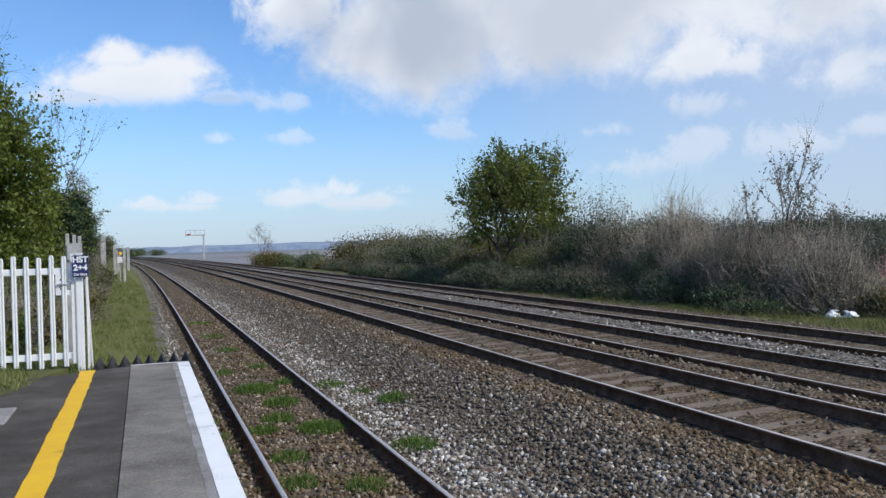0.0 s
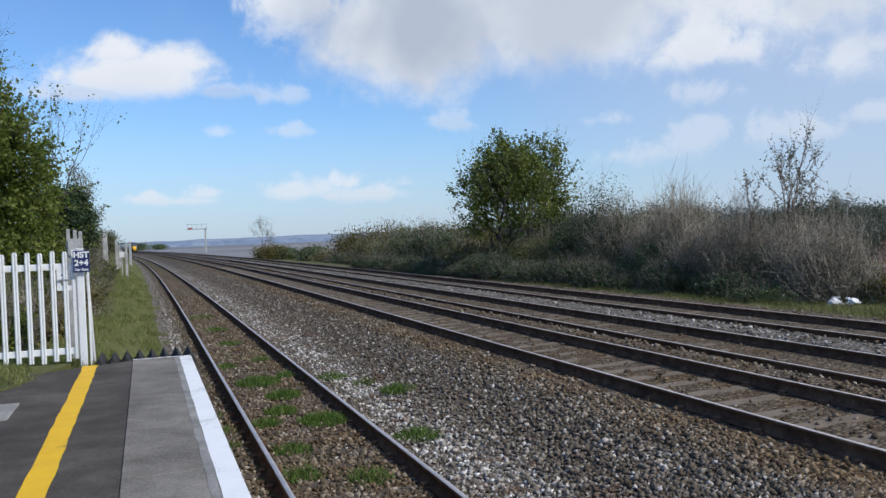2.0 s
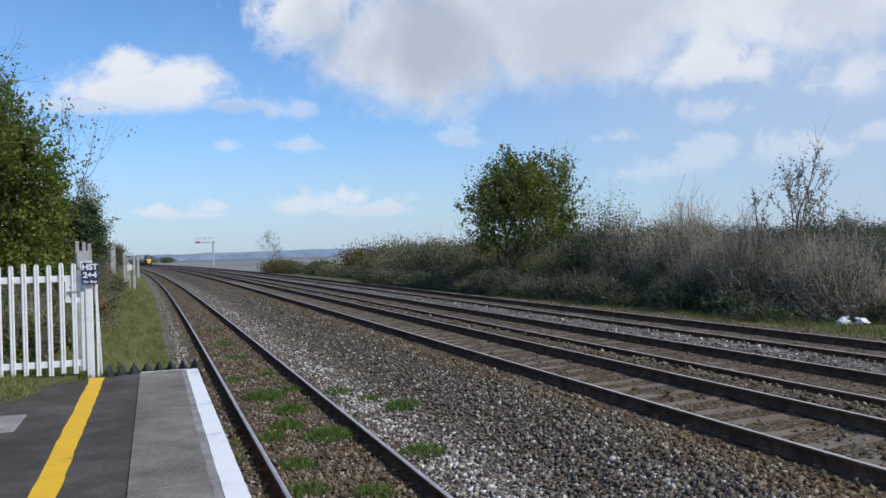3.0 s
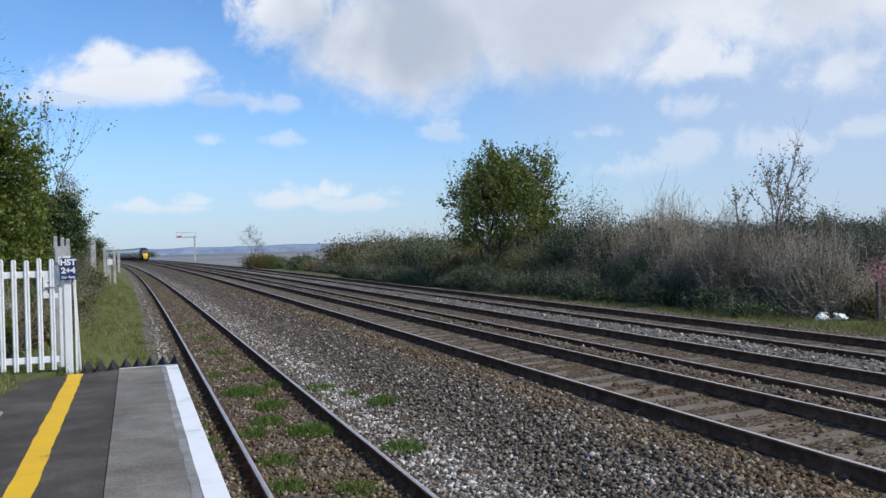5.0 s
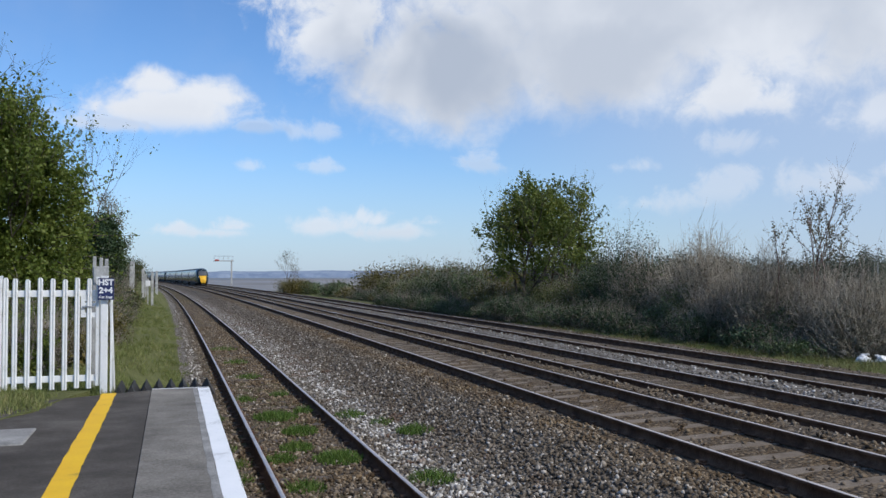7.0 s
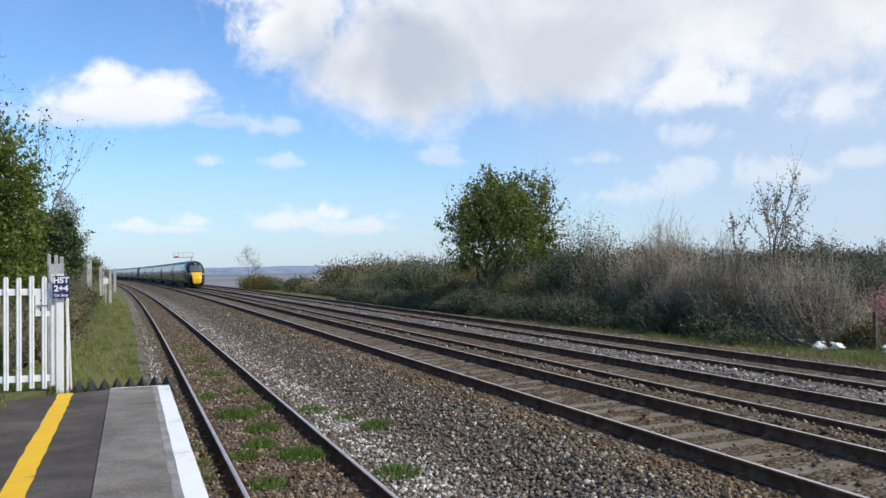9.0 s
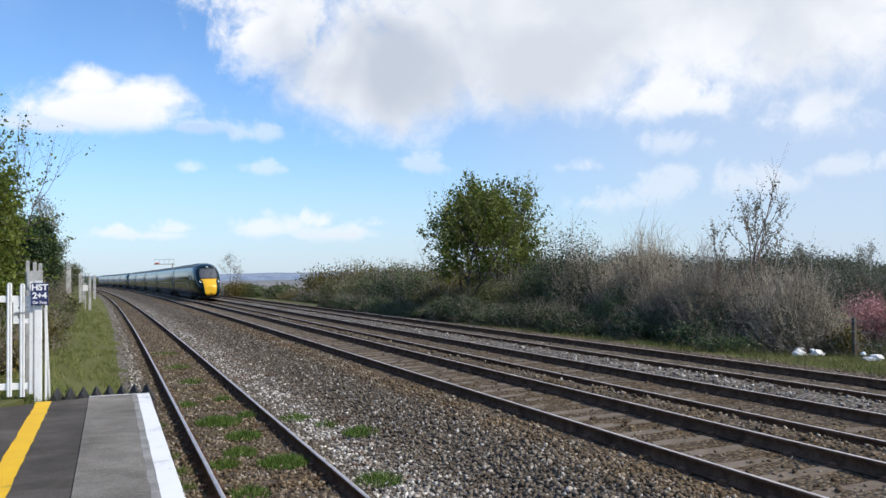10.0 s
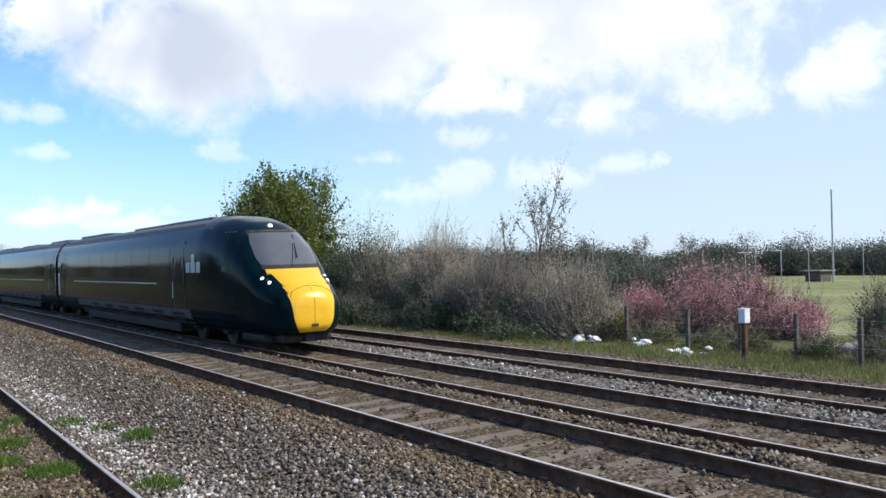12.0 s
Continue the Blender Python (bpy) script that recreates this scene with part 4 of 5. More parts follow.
def build_hedge():
    rng = random.Random(21)
    specs = []
    # label, x, y, rx, ry, height, leaves, mat, twigs, bare
    dry = "bare grey-brown hedge shrub with a few old leaves"
    green = "dark green hedge shrub beside the line"
    y = 21.7
    while y < 36:
        specs.append((dry, 20.6 + rng.uniform(-0.6, 0.5), y, rng.uniform(1.5, 2.1), rng.uniform(1.3, 1.8), (3.0, 3.9, 3.1, 4.5, 4.7, 3.3, 4.1, 3.2)[len(specs) // 2 % 8], 7000, LEAF_OLIVE, 560, 0.75))
        if y > 22.4:
            specs.append((green if rng.random() < 0.5 else dry, 20.1 + rng.uniform(-0.3, 0.3), y + 0.9, 1.6, 1.5, rng.uniform(1.4, 3.0), 11000, LEAF_HEDGE if rng.random() < 0.4 else LEAF_DARK, 110, 0.3))
        y += 2.0
    for y, h in ((35.4, 4.6), (37.3, 5.9), (39.2, 4.4), (41.2, 3.3), (43.6, 2.9), (46.0, 2.7), (48.0, 2.9)):
        specs.append((green, 20.4 + rng.uniform(-0.2, 0.6), y, 1.9, 1.7, h, 13000, LEAF_DARK if h > 3.5 else LEAF_MIXED, 90, 0.3))
    y = 49.5
    while y < 100:
        # tall dark bushes, then scrub that sinks below the skyline
        h = rng.uniform(2.5, 3.1) if y < 56 else rng.uniform(3.4, 4.4) if y < 72 else rng.uniform(2.0, 3.0) if y < 82 else rng.uniform(1.0, 1.6)
        mat = (LEAF_HEDGE, LEAF_MIXED, LEAF_DARK, LEAF_RUST)[rng.randrange(4)]
        specs.append((green if mat is LEAF_HEDGE else "mixed green and brown hedge shrub", 20.6 + rng.uniform(-0.5, 0.5) + float(bend(y)) * 0.6, y, 2.0, 2.4, h, 9000, mat, 200, 0.4))
        y += 2.9
    for i, (label, x, y, rx, ry, h, n, mat, tw, bare) in enumerate(specs):
        shrub(label, (x, y, gz(x, y) - 0.05), (rx, ry), h, n, 0.085 if y < 50 else 0.13, mat, 100 + i, tw, 1.3, bare=bare)
    # low growth that hides the hedge foot
    y = 22.6
    while y < 66:
        x = 18.5 - max(0.0, y - 30.0) * 0.07 + rng.uniform(-0.3, 0.4)
        mat = (LEAF_DARK, LEAF_DARK, LEAF_HEDGE)[rng.randrange(3)]
        shrub("low dark bramble at the hedge foot", (x, y, gz(x, y) - 0.05), (rng.uniform(0.9, 1.4), rng.uniform(1.0, 1.5)), rng.uniform(0.7, 1.7), 5200, 0.085, mat, 700 + int(y * 10), 150, 0.7, group="hedge foot brambles", bare=0.15)
        y += rng.uniform(1.2, 1.9)
    # rounded rusty gorse bank further on
    for i, (x, y, r, h) in enumerate(((21.5, 92, 3.6, 4.1), (24.5, 89, 4.5, 4.9), (28.0, 86, 4.5, 4.8), (31, 82, 4, 4.4), (19.0, 104, 2.2, 2.2), (17.4, 116, 2.0, 1.8), (18.4, 124, 2.4, 2.0), (20.5, 112, 2.5, 1.9))):
        shrub("rounded gorse bush with rusty flowers" if i < 4 else "low green scrub on the verge", (x, y, gz(x, y) - 0.05), (r, r), h, 8000, 0.2, LEAF_RUST if i < 4 else LEAF_HEDGE, 300 + i, 160, 1.4, group="gorse bushes" if i < 4 else "verge scrub", bare=0.1)


def build_trees():
    tree("tree", "rounded field tree in fresh spring leaf above the hedge", (21.0, 47.2, -0.2), 8.6, (3.4, 3.2, 3.7), 4.95, 22000, 0.165, LEAF_TREE, 8, trunk_r=0.2, level=4, ragged=0.2, shell=0.35, tips_share=0.45, stems=6, lean=0.35, limb=0.3, fluff=0.8, shoots=190, shoot=0.9,
         lobes=((-1.9, 0.2, 5.4, 1.35), (-0.8, -0.4, 6.9, 1.5), (0.6, 0.3, 6.5, 1.3), (1.8, 0, 5.2, 1.1), (-2.3, -0.5, 4.1, 0.9), (0.1, -1.2, 5.3, 1.3), (0.3, 1.3, 5.6, 1.3), (2.7, 0.4, 4.1, 0.8), (-1.1, 0.6, 6.2, 1.2), (-2.3, 0, 3.2, 0.9), (1.2, 0, 3.6, 1.1), (-1.0, -0.6, 3.4, 1.0)))
    tree("tree", "small half-bare tree with reddish twigs over the hedge", (20.6, 24.3, -0.2), 6.2, (1.75, 1.75, 1.9), 4.35, 3000, 0.075, LEAF_OLIVE, 12, trunk_r=0.09, level=3, bark=PINK_BARK, tips_share=1.0, stems=4, lean=0.22, spread=0.7, limb=0.34, fluff=0.6)
    tree("conifer_tree", "thin bare-topped tree on the verge", (15.0, 118.0, -0.3), 6.6, (1.5, 1.5, 2.6), 3.6, 900, 0.11, LEAF_OLIVE, 15, trunk_r=0.1, level=4, tips_share=1.0, spread=0.5, limb=0.3, lean=0.05)
    shrub("green thorn bush below a thin tree", (15.6, 116, -0.3), (2.6, 2.6), 2.9, 8000, 0.16, LEAF_RUST, 77, 120, 1.0, group="verge scrub", bare=0.1)
    # bank beside the loop
    tree("tree", "tall sunlit green tree behind the fence", (-8.3, 25.0, 0.9), 10.0, (4.3, 3.8, 4.6), 4.6, 90000, 0.13, LEAF_BRIGHT, 31, trunk_r=0.17, level=4, ragged=0.2, shell=0.3, tips_share=0.3, stems=7, limb=0.3, fluff=1.0, shoots=260, shoot=1.2)
    tree("tree", "sunlit green tree with upswept branches", (-3.9, 23.0, 0.9), 6.6, (2.2, 2.1, 2.8), 3.3, 72000, 0.095, LEAF_BRIGHT, 32, trunk_r=0.09, level=4, ragged=0.2, shell=0.3, tips_share=0.2, stems=6, limb=0.33, fluff=0.9, shoots=260, shoot=1.0,
         lobes=((0.5, 0, 4.7, 0.9), (-0.8, 0, 5.4, 1.2), (0.9, -0.2, 3.7, 1.0), (0.8, 0.2, 2.6, 1.2), (0.5, -0.5, 1.4, 1.3), (-0.8, -0.6, 3.6, 1.6), (-1.0, 0.4, 2.0, 1.6), (-0.2, 0.9, 4.2, 1.2), (1.2, 0.3, 1.5, 0.9)))
    tree("tree", "dark ivy-clad tree with a bare purplish top", (-3.9, 50.0, 0.8), 6.4, (1.5, 1.5, 2.4), 2.7, 30000, 0.13, LEAF_DARK, 33, trunk_r=0.16, level=3, ragged=0.2, shell=0.3, tips_share=0.3, stems=2, limb=0.36, fluff=1.0)
    tree("tree", "bare-topped brown tree by the verge", (-4.5, 54.0, 0.8), 7.0, (2.2, 2.2, 2.2), 4.2, 9000, 0.09, LEAF_OLIVE, 34, trunk_r=0.12, level=4, bark=PINK_BARK, ragged=0.25, tips_share=0.85, stems=3, limb=0.33)
    tree("tree", "small rounded tree further along the bank", (-4.9, 118.0, 0.3), 4.4, (1.6, 1.6, 1.8), 2.6, 7000, 0.14, LEAF_MIXED, 35, trunk_r=0.12, level=3, stems=2)
    for i, (x, y, r, h, m) in enumerate(((-3.6, 17.0, 1.2, 1.5, LEAF_BRIGHT), (-2.9, 20.5, 1.1, 1.3, LEAF_BRIGHT), (-5.6, 18.5, 1.6, 2.3, LEAF_BRIGHT), (-7.5, 20.0, 1.8, 2.6, LEAF_BRIGHT), (-2.9, 25.5, 1.2, 1.6, LEAF_BRIGHT),
                                         (-3.2, 30.0, 1.4, 1.9, LEAF_HEDGE), (-3.0, 35.0, 1.3, 1.7, LEAF_RUST), (-3.3, 40.0, 1.5, 1.9, LEAF_RUST), (-3.8, 46.0, 1.5, 2.0, LEAF_RUST), (-4.6, 64.0, 1.8, 2.4, LEAF_OLIVE),
                                         (-4.9, 74.0, 2.0, 2.6, LEAF_OLIVE), (-5.2, 86.0, 2.2, 2.6, LEAF_OLIVE), (-5.6, 100.0, 2.2, 3.0, LEAF_OLIVE), (-7.2, 140.0, 2.6, 3.6, LEAF_OLIVE), (-9.8, 180.0, 3.2, 4.2, LEAF_HEDGE), (-11.5, 210.0, 3.4, 4.4, LEAF_HEDGE), (-14.0, 250.0, 4.0, 4.6, LEAF_OLIVE),
                                         (-2.3, 15.6, 0.7, 0.9, LEAF_BRIGHT), (-1.9, 17.5, 0.7, 0.9, LEAF_RUST), (-1.9, 20.0, 0.75, 1.0, LEAF_BRIGHT), (-1.8, 23.0, 0.8, 1.0, LEAF_RUST), (-2.0, 27.0, 0.9, 1.1, LEAF_MIXED), (-2.1, 32.0, 1.0, 1.2, LEAF_MIXED), (-2.3, 38.0, 1.0, 1.2, LEAF_MIXED), (-2.6, 45.0, 1.2, 1.4, LEAF_MIXED), (-5.0, 20.2, 1.5, 2.4, LEAF_BRIGHT), (-6.5, 17.5, 1.6, 2.2, LEAF_BRIGHT), (-9.0, 21.0, 2.0, 3.0, LEAF_BRIGHT))):
        shrub("tangled green bramble bush on the bank", (x, y, gz(x, y) - 0.05), (r, r), h, 9000, 0.085 if y < 45 else 0.16, m, 400 + i, 130, 1.0, group="bank bushes", bare=0.2)
    rng = random.Random(77)
    y = 57.0
    while y < 150:
        x = -6.2 + float(bend(y)) + rng.uniform(-0.6, 0.6)
        shrub("dense bank hedge bush beyond the posts", (x, y, gz(x, y) - 0.05), (2.2, 2.6), rng.uniform(1.9, 2.5) + 0.004 * y, 5000, 0.16, (LEAF_HEDGE, LEAF_MIXED, LEAF_OLIVE)[rng.randrange(3)], 800 + int(y), 100, 1.0, group="bank hedge", bare=0.2)
        y += 3.4 + 0.02 * y
    # far trees where the line curves away
    for i, (x, y, r, h) in enumerate(((-20, 330, 5, 5), (-27, 390, 6, 6), (-40, 470, 8, 8), (-2, 520, 7, 6), (8, 540, 7, 5), (-60, 520, 10, 9), (-14, 580, 9, 8), (-6, 470, 5, 4))):
        shrub("distant hedgerow tree beside the curve", (x, y, gz(x, y) - 0.3), (r, r), h, 2500, 0.5, LEAF_HEDGE, 450 + i, 60, 2.0, group="distant trees", name="hedgerow_tree", bare=0.1)


def build_wood():
    """The edge of a wood across the field, and its pale bare trees."""
    rng = random.Random(9)
    i = 0
    for x0, y0, x1, y1, n in ((46, 112, 112, 78, 26), (112, 78, 135, 15, 20), (135, 15, 120, -60, 12)):
        for k in range(n):
            s = k / n
            x, y = x0 + (x1 - x0) * s + rng.uniform(-3, 3), y0 + (y1 - y0) * s + rng.uniform(-3, 3)
            h = 5.8 + 0.8 * math.sin(0.9 * i) + rng.uniform(-0.4, 0.4)
            shrub("distant dark green woodland tree", (x, y, -0.3), (4.8, 4.8), h, 9000, 0.26, LEAF_WOOD, 500 + i, 90, 2.0, group="woodland trees", name="woodland_tree", bare=0.1)
            i += 1
    for k in range(7):
        a = radians(41.0 + 1.9 * k)
        shrub("dark overgrown hedge shrub behind the yard", (math.sin(a) * 60, math.cos(a) * 60, -0.2), (2.6, 2.6), 3.0 + 0.5 * math.sin(3 * k), 7000, 0.16, LEAF_WOOD, 580 + k, 120, 1.2, group="yard hedge", bare=0.1)
    for k in range(5):
        x, y = 92 + k * 4.5, 97 - k * 6
        tree("tree", "pale bare round-headed tree at the wood's edge", (x, y, 0), 5.9, (2.4, 2.4, 1.4), 4.9, 900, 0.2, LEAF_OLIVE, 560 + k, trunk_r=0.12, level=3, tips_share=0.9, stems=2, limb=0.36, group="bare trees")


WOOD_POST = surface("weathered_post_wood", [(0.3, (0.06, 0.05, 0.04)), (0.6, (0.12, 0.1, 0.085)), (0.8, (0.2, 0.18, 0.15))], 4, 40, 0.9, relief=0.4)


def build_yard():
    """The gap in the hedge: a flowering bush, a wire fence, a boxed post and rubble."""
    for i, (x, y, r, h) in enumerate(((24.6, 22.8, 1.5, 2.3), (25.0, 20.6, 1.8, 3.0), (25.3, 18.6, 1.7, 2.9), (25.6, 17.0, 1.2, 1.8))):
        shrub("pink flowering currant bush behind the wire fence", (x, y, gz(x, y) - 0.05), (r, r * 0.9), h, 6500, 0.075, BLOSSOM, 600 + i, 170, 0.9, group="flowering bushes", bare=0.1, twig_mat=PINK_BARK)
    shrub("grey-green willow bush by the gate", (23.6, 12.7, -0.2), (1.0, 1.3), 2.3, 4500, 0.08, LEAF_HEDGE, 620, 300, 1.2, group="hedge shrubs", bare=0.3)
    shrub("low bramble with yellow flowers", (20.6, 20.2, -0.15), (0.6, 0.7), 1.1, 2600, 0.08, LEAF_RUST, 621, 80, 0.6, group="hedge shrubs", bare=0.1)
    for i, (x, y, r, h) in enumerate(((20.9, 18.9, 0.8, 0.7), (20.9, 17.0, 0.8, 0.6), (20.9, 15.4, 0.8, 0.7), (21.3, 21.2, 0.8, 0.9), (20.5, 13.0, 0.8, 0.8), (20.8, 11.4, 1.0, 1.0), (22.8, 24.0, 1.0, 1.6))):
        shrub("low bramble in the verge grass", (x, y, gz(x, y) - 0.05), (r, r), h, 2600, 0.06, LEAF_MIXED, 640 + i, 90, 0.5, group="verge brambles", bare=0.1)
    fence = thing("wire_fence", "wooden post and wire fence at the edge of the yard", "fence")
    pts = [(20.6, 22.4), (20.4, 19.6), (20.1, 16.9), (20.1, 15.1), (20.1, 13.4), (19.8, 11.5), (19.8, 9.5)]
    for x, y in pts:
        part("fence_post", box_bm(x - 0.05, x + 0.05, y - 0.05, y + 0.05, -0.4, 1.08, bevel=0.012), WOOD_POST, fence)
    for z in (0.35, 0.68, 1.0):
        bm = bmesh.new()
        for a, b in zip(pts[:-1], pts[1:]):
            tube(bm, (a[0] - 0.055, a[1], z), (b[0] - 0.055, b[1], z), 0.006, sides=5)
        part("wire", bm, GALVANISED, fence)
    post = thing("cabinet_post", "small white cabinet on a dark post beside the line", "lineside box", at=(18.75, 13.95, -0.16))
    part("post", box_bm(-0.06, 0.06, -0.06, 0.06, -0.2, 1.05, bevel=0.008), RAIL_RUST, post)
    part("cabinet", box_bm(-0.11, 0.11, -0.1, 0.1, 1.05, 1.4, bevel=0.015), WHITE_PAINT, post, "white painted box")
    part("lid", box_bm(-0.12, 0.12, -0.11, 0.11, 1.4, 1.42, bevel=0.006), WHITE_PAINT, post)
    # old masts in the yard
    for x, y, h in ((26, 19.3, 2.75), (26.6, 18.3, 2.8)):
        t = thing("yard_mast", "thin grey mast with a short cross arm in the yard", "mast", group="yard masts")
        part("pole", tube(bmesh.new(), (x, y, -0.2), (x, y, h), 0.018), POST_GREY, t)
        part("arm", box_bm(x - 0.4, x + 0.06, y - 0.02, y + 0.02, h - 0.035, h, bevel=0.006), POST_GREY, t)
    for k, (x, y, h) in enumerate(((52, 54, 4.2), (56, 52, 4.3), (60, 49, 4.1), (63, 46, 4.2), (66, 43, 4.1), (69, 40, 4.2))):
        t = thing("yard_mast", "pale thin pole across the field", "mast", group="field poles")
        part("pole", tube(bmesh.new(), (x, y, -0.3), (x, y, h - 0.7), 0.035, 0.03), POST_GREY, t)
        part("foot", tube(bmesh.new(), (x, y, -0.3), (x, y, 0.1), 0.12, 0.1), OLD_CONCRETE, t)
    t = thing("telegraph_pole", "tall wooden telegraph pole standing in the field", "pole", at=(84, 52, -0.3))
    part("pole", tube(bmesh.new(), (0, 0, -0.4), (0, 0, 9.9), 0.11, 0.08, 12), POST_GREY, t)
    part("cap", tube(bmesh.new(), (0, 0, 9.9), (0, 0, 10.0), 0.12, 0.05, 12), GALVANISED, t)
    shed = thing("field_shed", "low dark shed with a pale flat roof across the field", "shed", at=(86, 55, -0.2))
    part("wall", box_bm(-1.0, 1.0, -0.9, 0.9, -0.2, 1.3, bevel=0.03), WOOD_POST, shed)
    part("roof", box_bm(-1.4, 1.4, -1.2, 1.2, 1.3, 1.42, bevel=0.03), OLD_CONCRETE, shed)
    # concrete track into the yard
    bm = box_bm(23.2, 32, 12.6, 15.0, -0.3, -0.06, bevel=0.02)
    tagged(part("yard_track", bm, OLD_CONCRETE), "pale concrete farm track beyond the fence", "track", kind="structure")
    rubble = random.Random(4)
    for x, y, n in ((19.3, 20.8, 10), (19.55, 20.5, 6), (20.1, 18.7, 5), (18.9, 16.5, 2), (18.8, 15.4, 5)):
        for k in range(n):
            bm = bmesh.new()
            bmesh.ops.create_icosphere(bm, subdivisions=1, radius=rubble.uniform(0.08, 0.2))
            for v in bm.verts:
                v.co *= rubble.uniform(0.5, 1.3)
                v.co.z *= 0.55
            px, py = x + rubble.uniform(-0.3, 0.3), y + rubble.uniform(-0.3, 0.3)
            ob = tagged(part("rubble_stone", bm, SIGN_WHITE), "white lump of rubble in the verge grass", "rubble", "white rubble")
            ob.location = (px, py, gz(px, py) + 0.04 + 0.06 * (k % 4))


def wedge_bm():
    """Grass corner whose edge runs slantwise over the tarmac."""
    bm = bmesh.new()
    low = [(-9.0, 9.6), (-2.0, 10.15), (-1.5, 11.0), (-1.25, 12.3), (-1.05, 12.9), (-9.0, 12.9)]
    a = [bm.verts.new((x, y, 0.3)) for x, y in low]
    b = [bm.verts.new((x, y, 0.912 + 0.012 * math.sin(7 * x))) for x, y in low]
    bm.faces.new(b)
    for i in range(6):
        j = (i + 1) % 6
        bm.faces.new((a[i], a[j], b[j], b[i]))
    return bm


def build_grasses():
    tufts = [(1.86, 16.35, -0.16, 0.42, 1500), (2.08, 14.72, -0.16, 0.3, 800), (1.84, 13.33, -0.16, 0.26, 500), (2.3, 12.4, -0.16, 0.36, 1100), (1.51, 12.6, -0.16, 0.24, 320), (3.24, 16.2, -0.17, 0.3, 420), (3.9, 14.0, -0.12, 0.32, 620),
             (3.25, 10.85, -0.17, 0.32, 600), (3.6, 15.2, -0.16, 0.22, 160), (0.8, 11.5, -0.18, 0.25, 260), (0.9, 12.4, -0.18, 0.2, 160), (2.45, 16.9, -0.16, 0.2, 240), (1.5, 18.8, -0.16, 0.24, 260), (2.3, 19.4, -0.16, 0.22, 200), (1.6, 10.8, -0.16, 0.26, 260),
             (1.95, 23.0, -0.16, 0.34, 260), (1.9, 27.0, -0.16, 0.4, 260), (1.8, 32.0, -0.16, 0.5, 260), (1.5, 9.6, -0.16, 0.24, 260), (2.2, 9.2, -0.16, 0.26, 260), (0.75, 13.6, -0.18, 0.25, 200), (0.7, 16.5, -0.18, 0.3, 240)]
    grass_patch("grass_tufts", "green grass tufts growing in the loop ballast", tufts, TUFT, 1, 0.14)
    rng = random.Random(6)
    spots = []
    for _ in range(520):
        y = 13.8 + 46 * rng.random() ** 1.6
        u = rng.uniform(-3.6, 0.2)
        spots.append((u + float(bend(y)), y, float(ground_height(u, y)), 0.35, 70))
    grass_patch("verge_grass", "rough grass on the sloping verge beside the loop", spots, GRASS, 2, 0.2)
    spots = []
    for _ in range(700):
        y = 9 + 60 * rng.random() ** 1.4
        u = rng.uniform(17.0, 21.0)
        spots.append((u + float(bend(y)), y, float(ground_height(u, y)), 0.45, 50))
    grass_patch("verge_grass", "mixed grass along the hedge foot", spots, GRASS, 3, 0.2)
    spots = []
    for _ in range(500):
        y = 9 + 45 * rng.random() ** 1.3
        u = rng.uniform(16.8, 21.5)
        spots.append((u + float(bend(y)), y, float(ground_height(u, y)), 0.4, 45))
    grass_patch("dry_grass", "dry brown grass stalks along the hedge foot", spots, DRY_GRASS, 8, 0.26)
    spots = [(rng.uniform(-2.9, -0.75), rng.uniform(12.72, 13.5), 0.8, 0.2, 70) for _ in range(60)] + [(rng.uniform(-3.2, -1.6), rng.uniform(10.9, 12.9), 0.905, 0.25, 90) for _ in range(70)]
    grass_patch("fence_grass", "short grass and weeds at the foot of the gate", spots, GRASS, 4, 0.13)
    tagged(part("grass_border", wedge_bm(), GRASS_GROUND), "short grass border between tarmac and gate", "grass", kind="structure")


# ---------------------------------------------------------------- train
def make_livery():
    """Deep green gloss, a little road dirt low down and along the side."""
    mat, g, shader = material("dark_green_train_paint", 0.2, spec=0.05)
    at = place(g)
    streak = g.noise(at, 1.4, 5.0, 0.6)
    g.put(shader.inputs["Base Color"], g.mix(g.smooth(streak, 0.35, 0.7), (0.002, 0.011, 0.015, 1), (0.004, 0.018, 0.024, 1)))
    g.put(shader.inputs["Roughness"], g.math("ADD", 0.08, g.math("MULTIPLY", streak, 0.12)))
    return mat


LIVERY = make_livery()
NOSE_YELLOW = surface("nose_yellow", [(0.3, (0.78, 0.43, 0.012)), (0.7, (0.86, 0.5, 0.02))], 3, 40, 0.35, relief=0.02)
CAR_GLASS = surface("dark_train_glass", [(0.3, (0.006, 0.008, 0.010)), (0.7, (0.012, 0.014, 0.016))], 2, 20, 0.08, relief=0.0, rough_swing=0.03, spec=0.06)
# reflection on the windscreen is put into the base colour, greyer than the side glass
SCREEN_GLASS = surface("windscreen_glass", [(0.2, (0.085, 0.09, 0.1)), (0.8, (0.115, 0.12, 0.13))], 0.8, 2, 0.08, relief=0.0, rough_swing=0.03)
TRAIN_ROOF = surface("train_roof_grey", [(0.3, (0.035, 0.04, 0.045)), (0.7, (0.07, 0.075, 0.085))], 2, 30, 0.4, relief=0.05, spec=0.2)
SKIRT = surface("underframe_grey", [(0.3, (0.07, 0.068, 0.066)), (0.7, (0.15, 0.14, 0.13))], 2.5, 30, 0.6, relief=0.15)
UNDER = surface("bogie_dark", [(0.3, (0.01, 0.01, 0.01)), (0.7, (0.03, 0.028, 0.026))], 4, 40, 0.7, relief=0.3)
WHEEL = surface("wheel_steel", [(0.3, (0.12, 0.11, 0.1)), (0.7, (0.25, 0.23, 0.21))], 6, 60, 0.4, 0.8, relief=0.1)
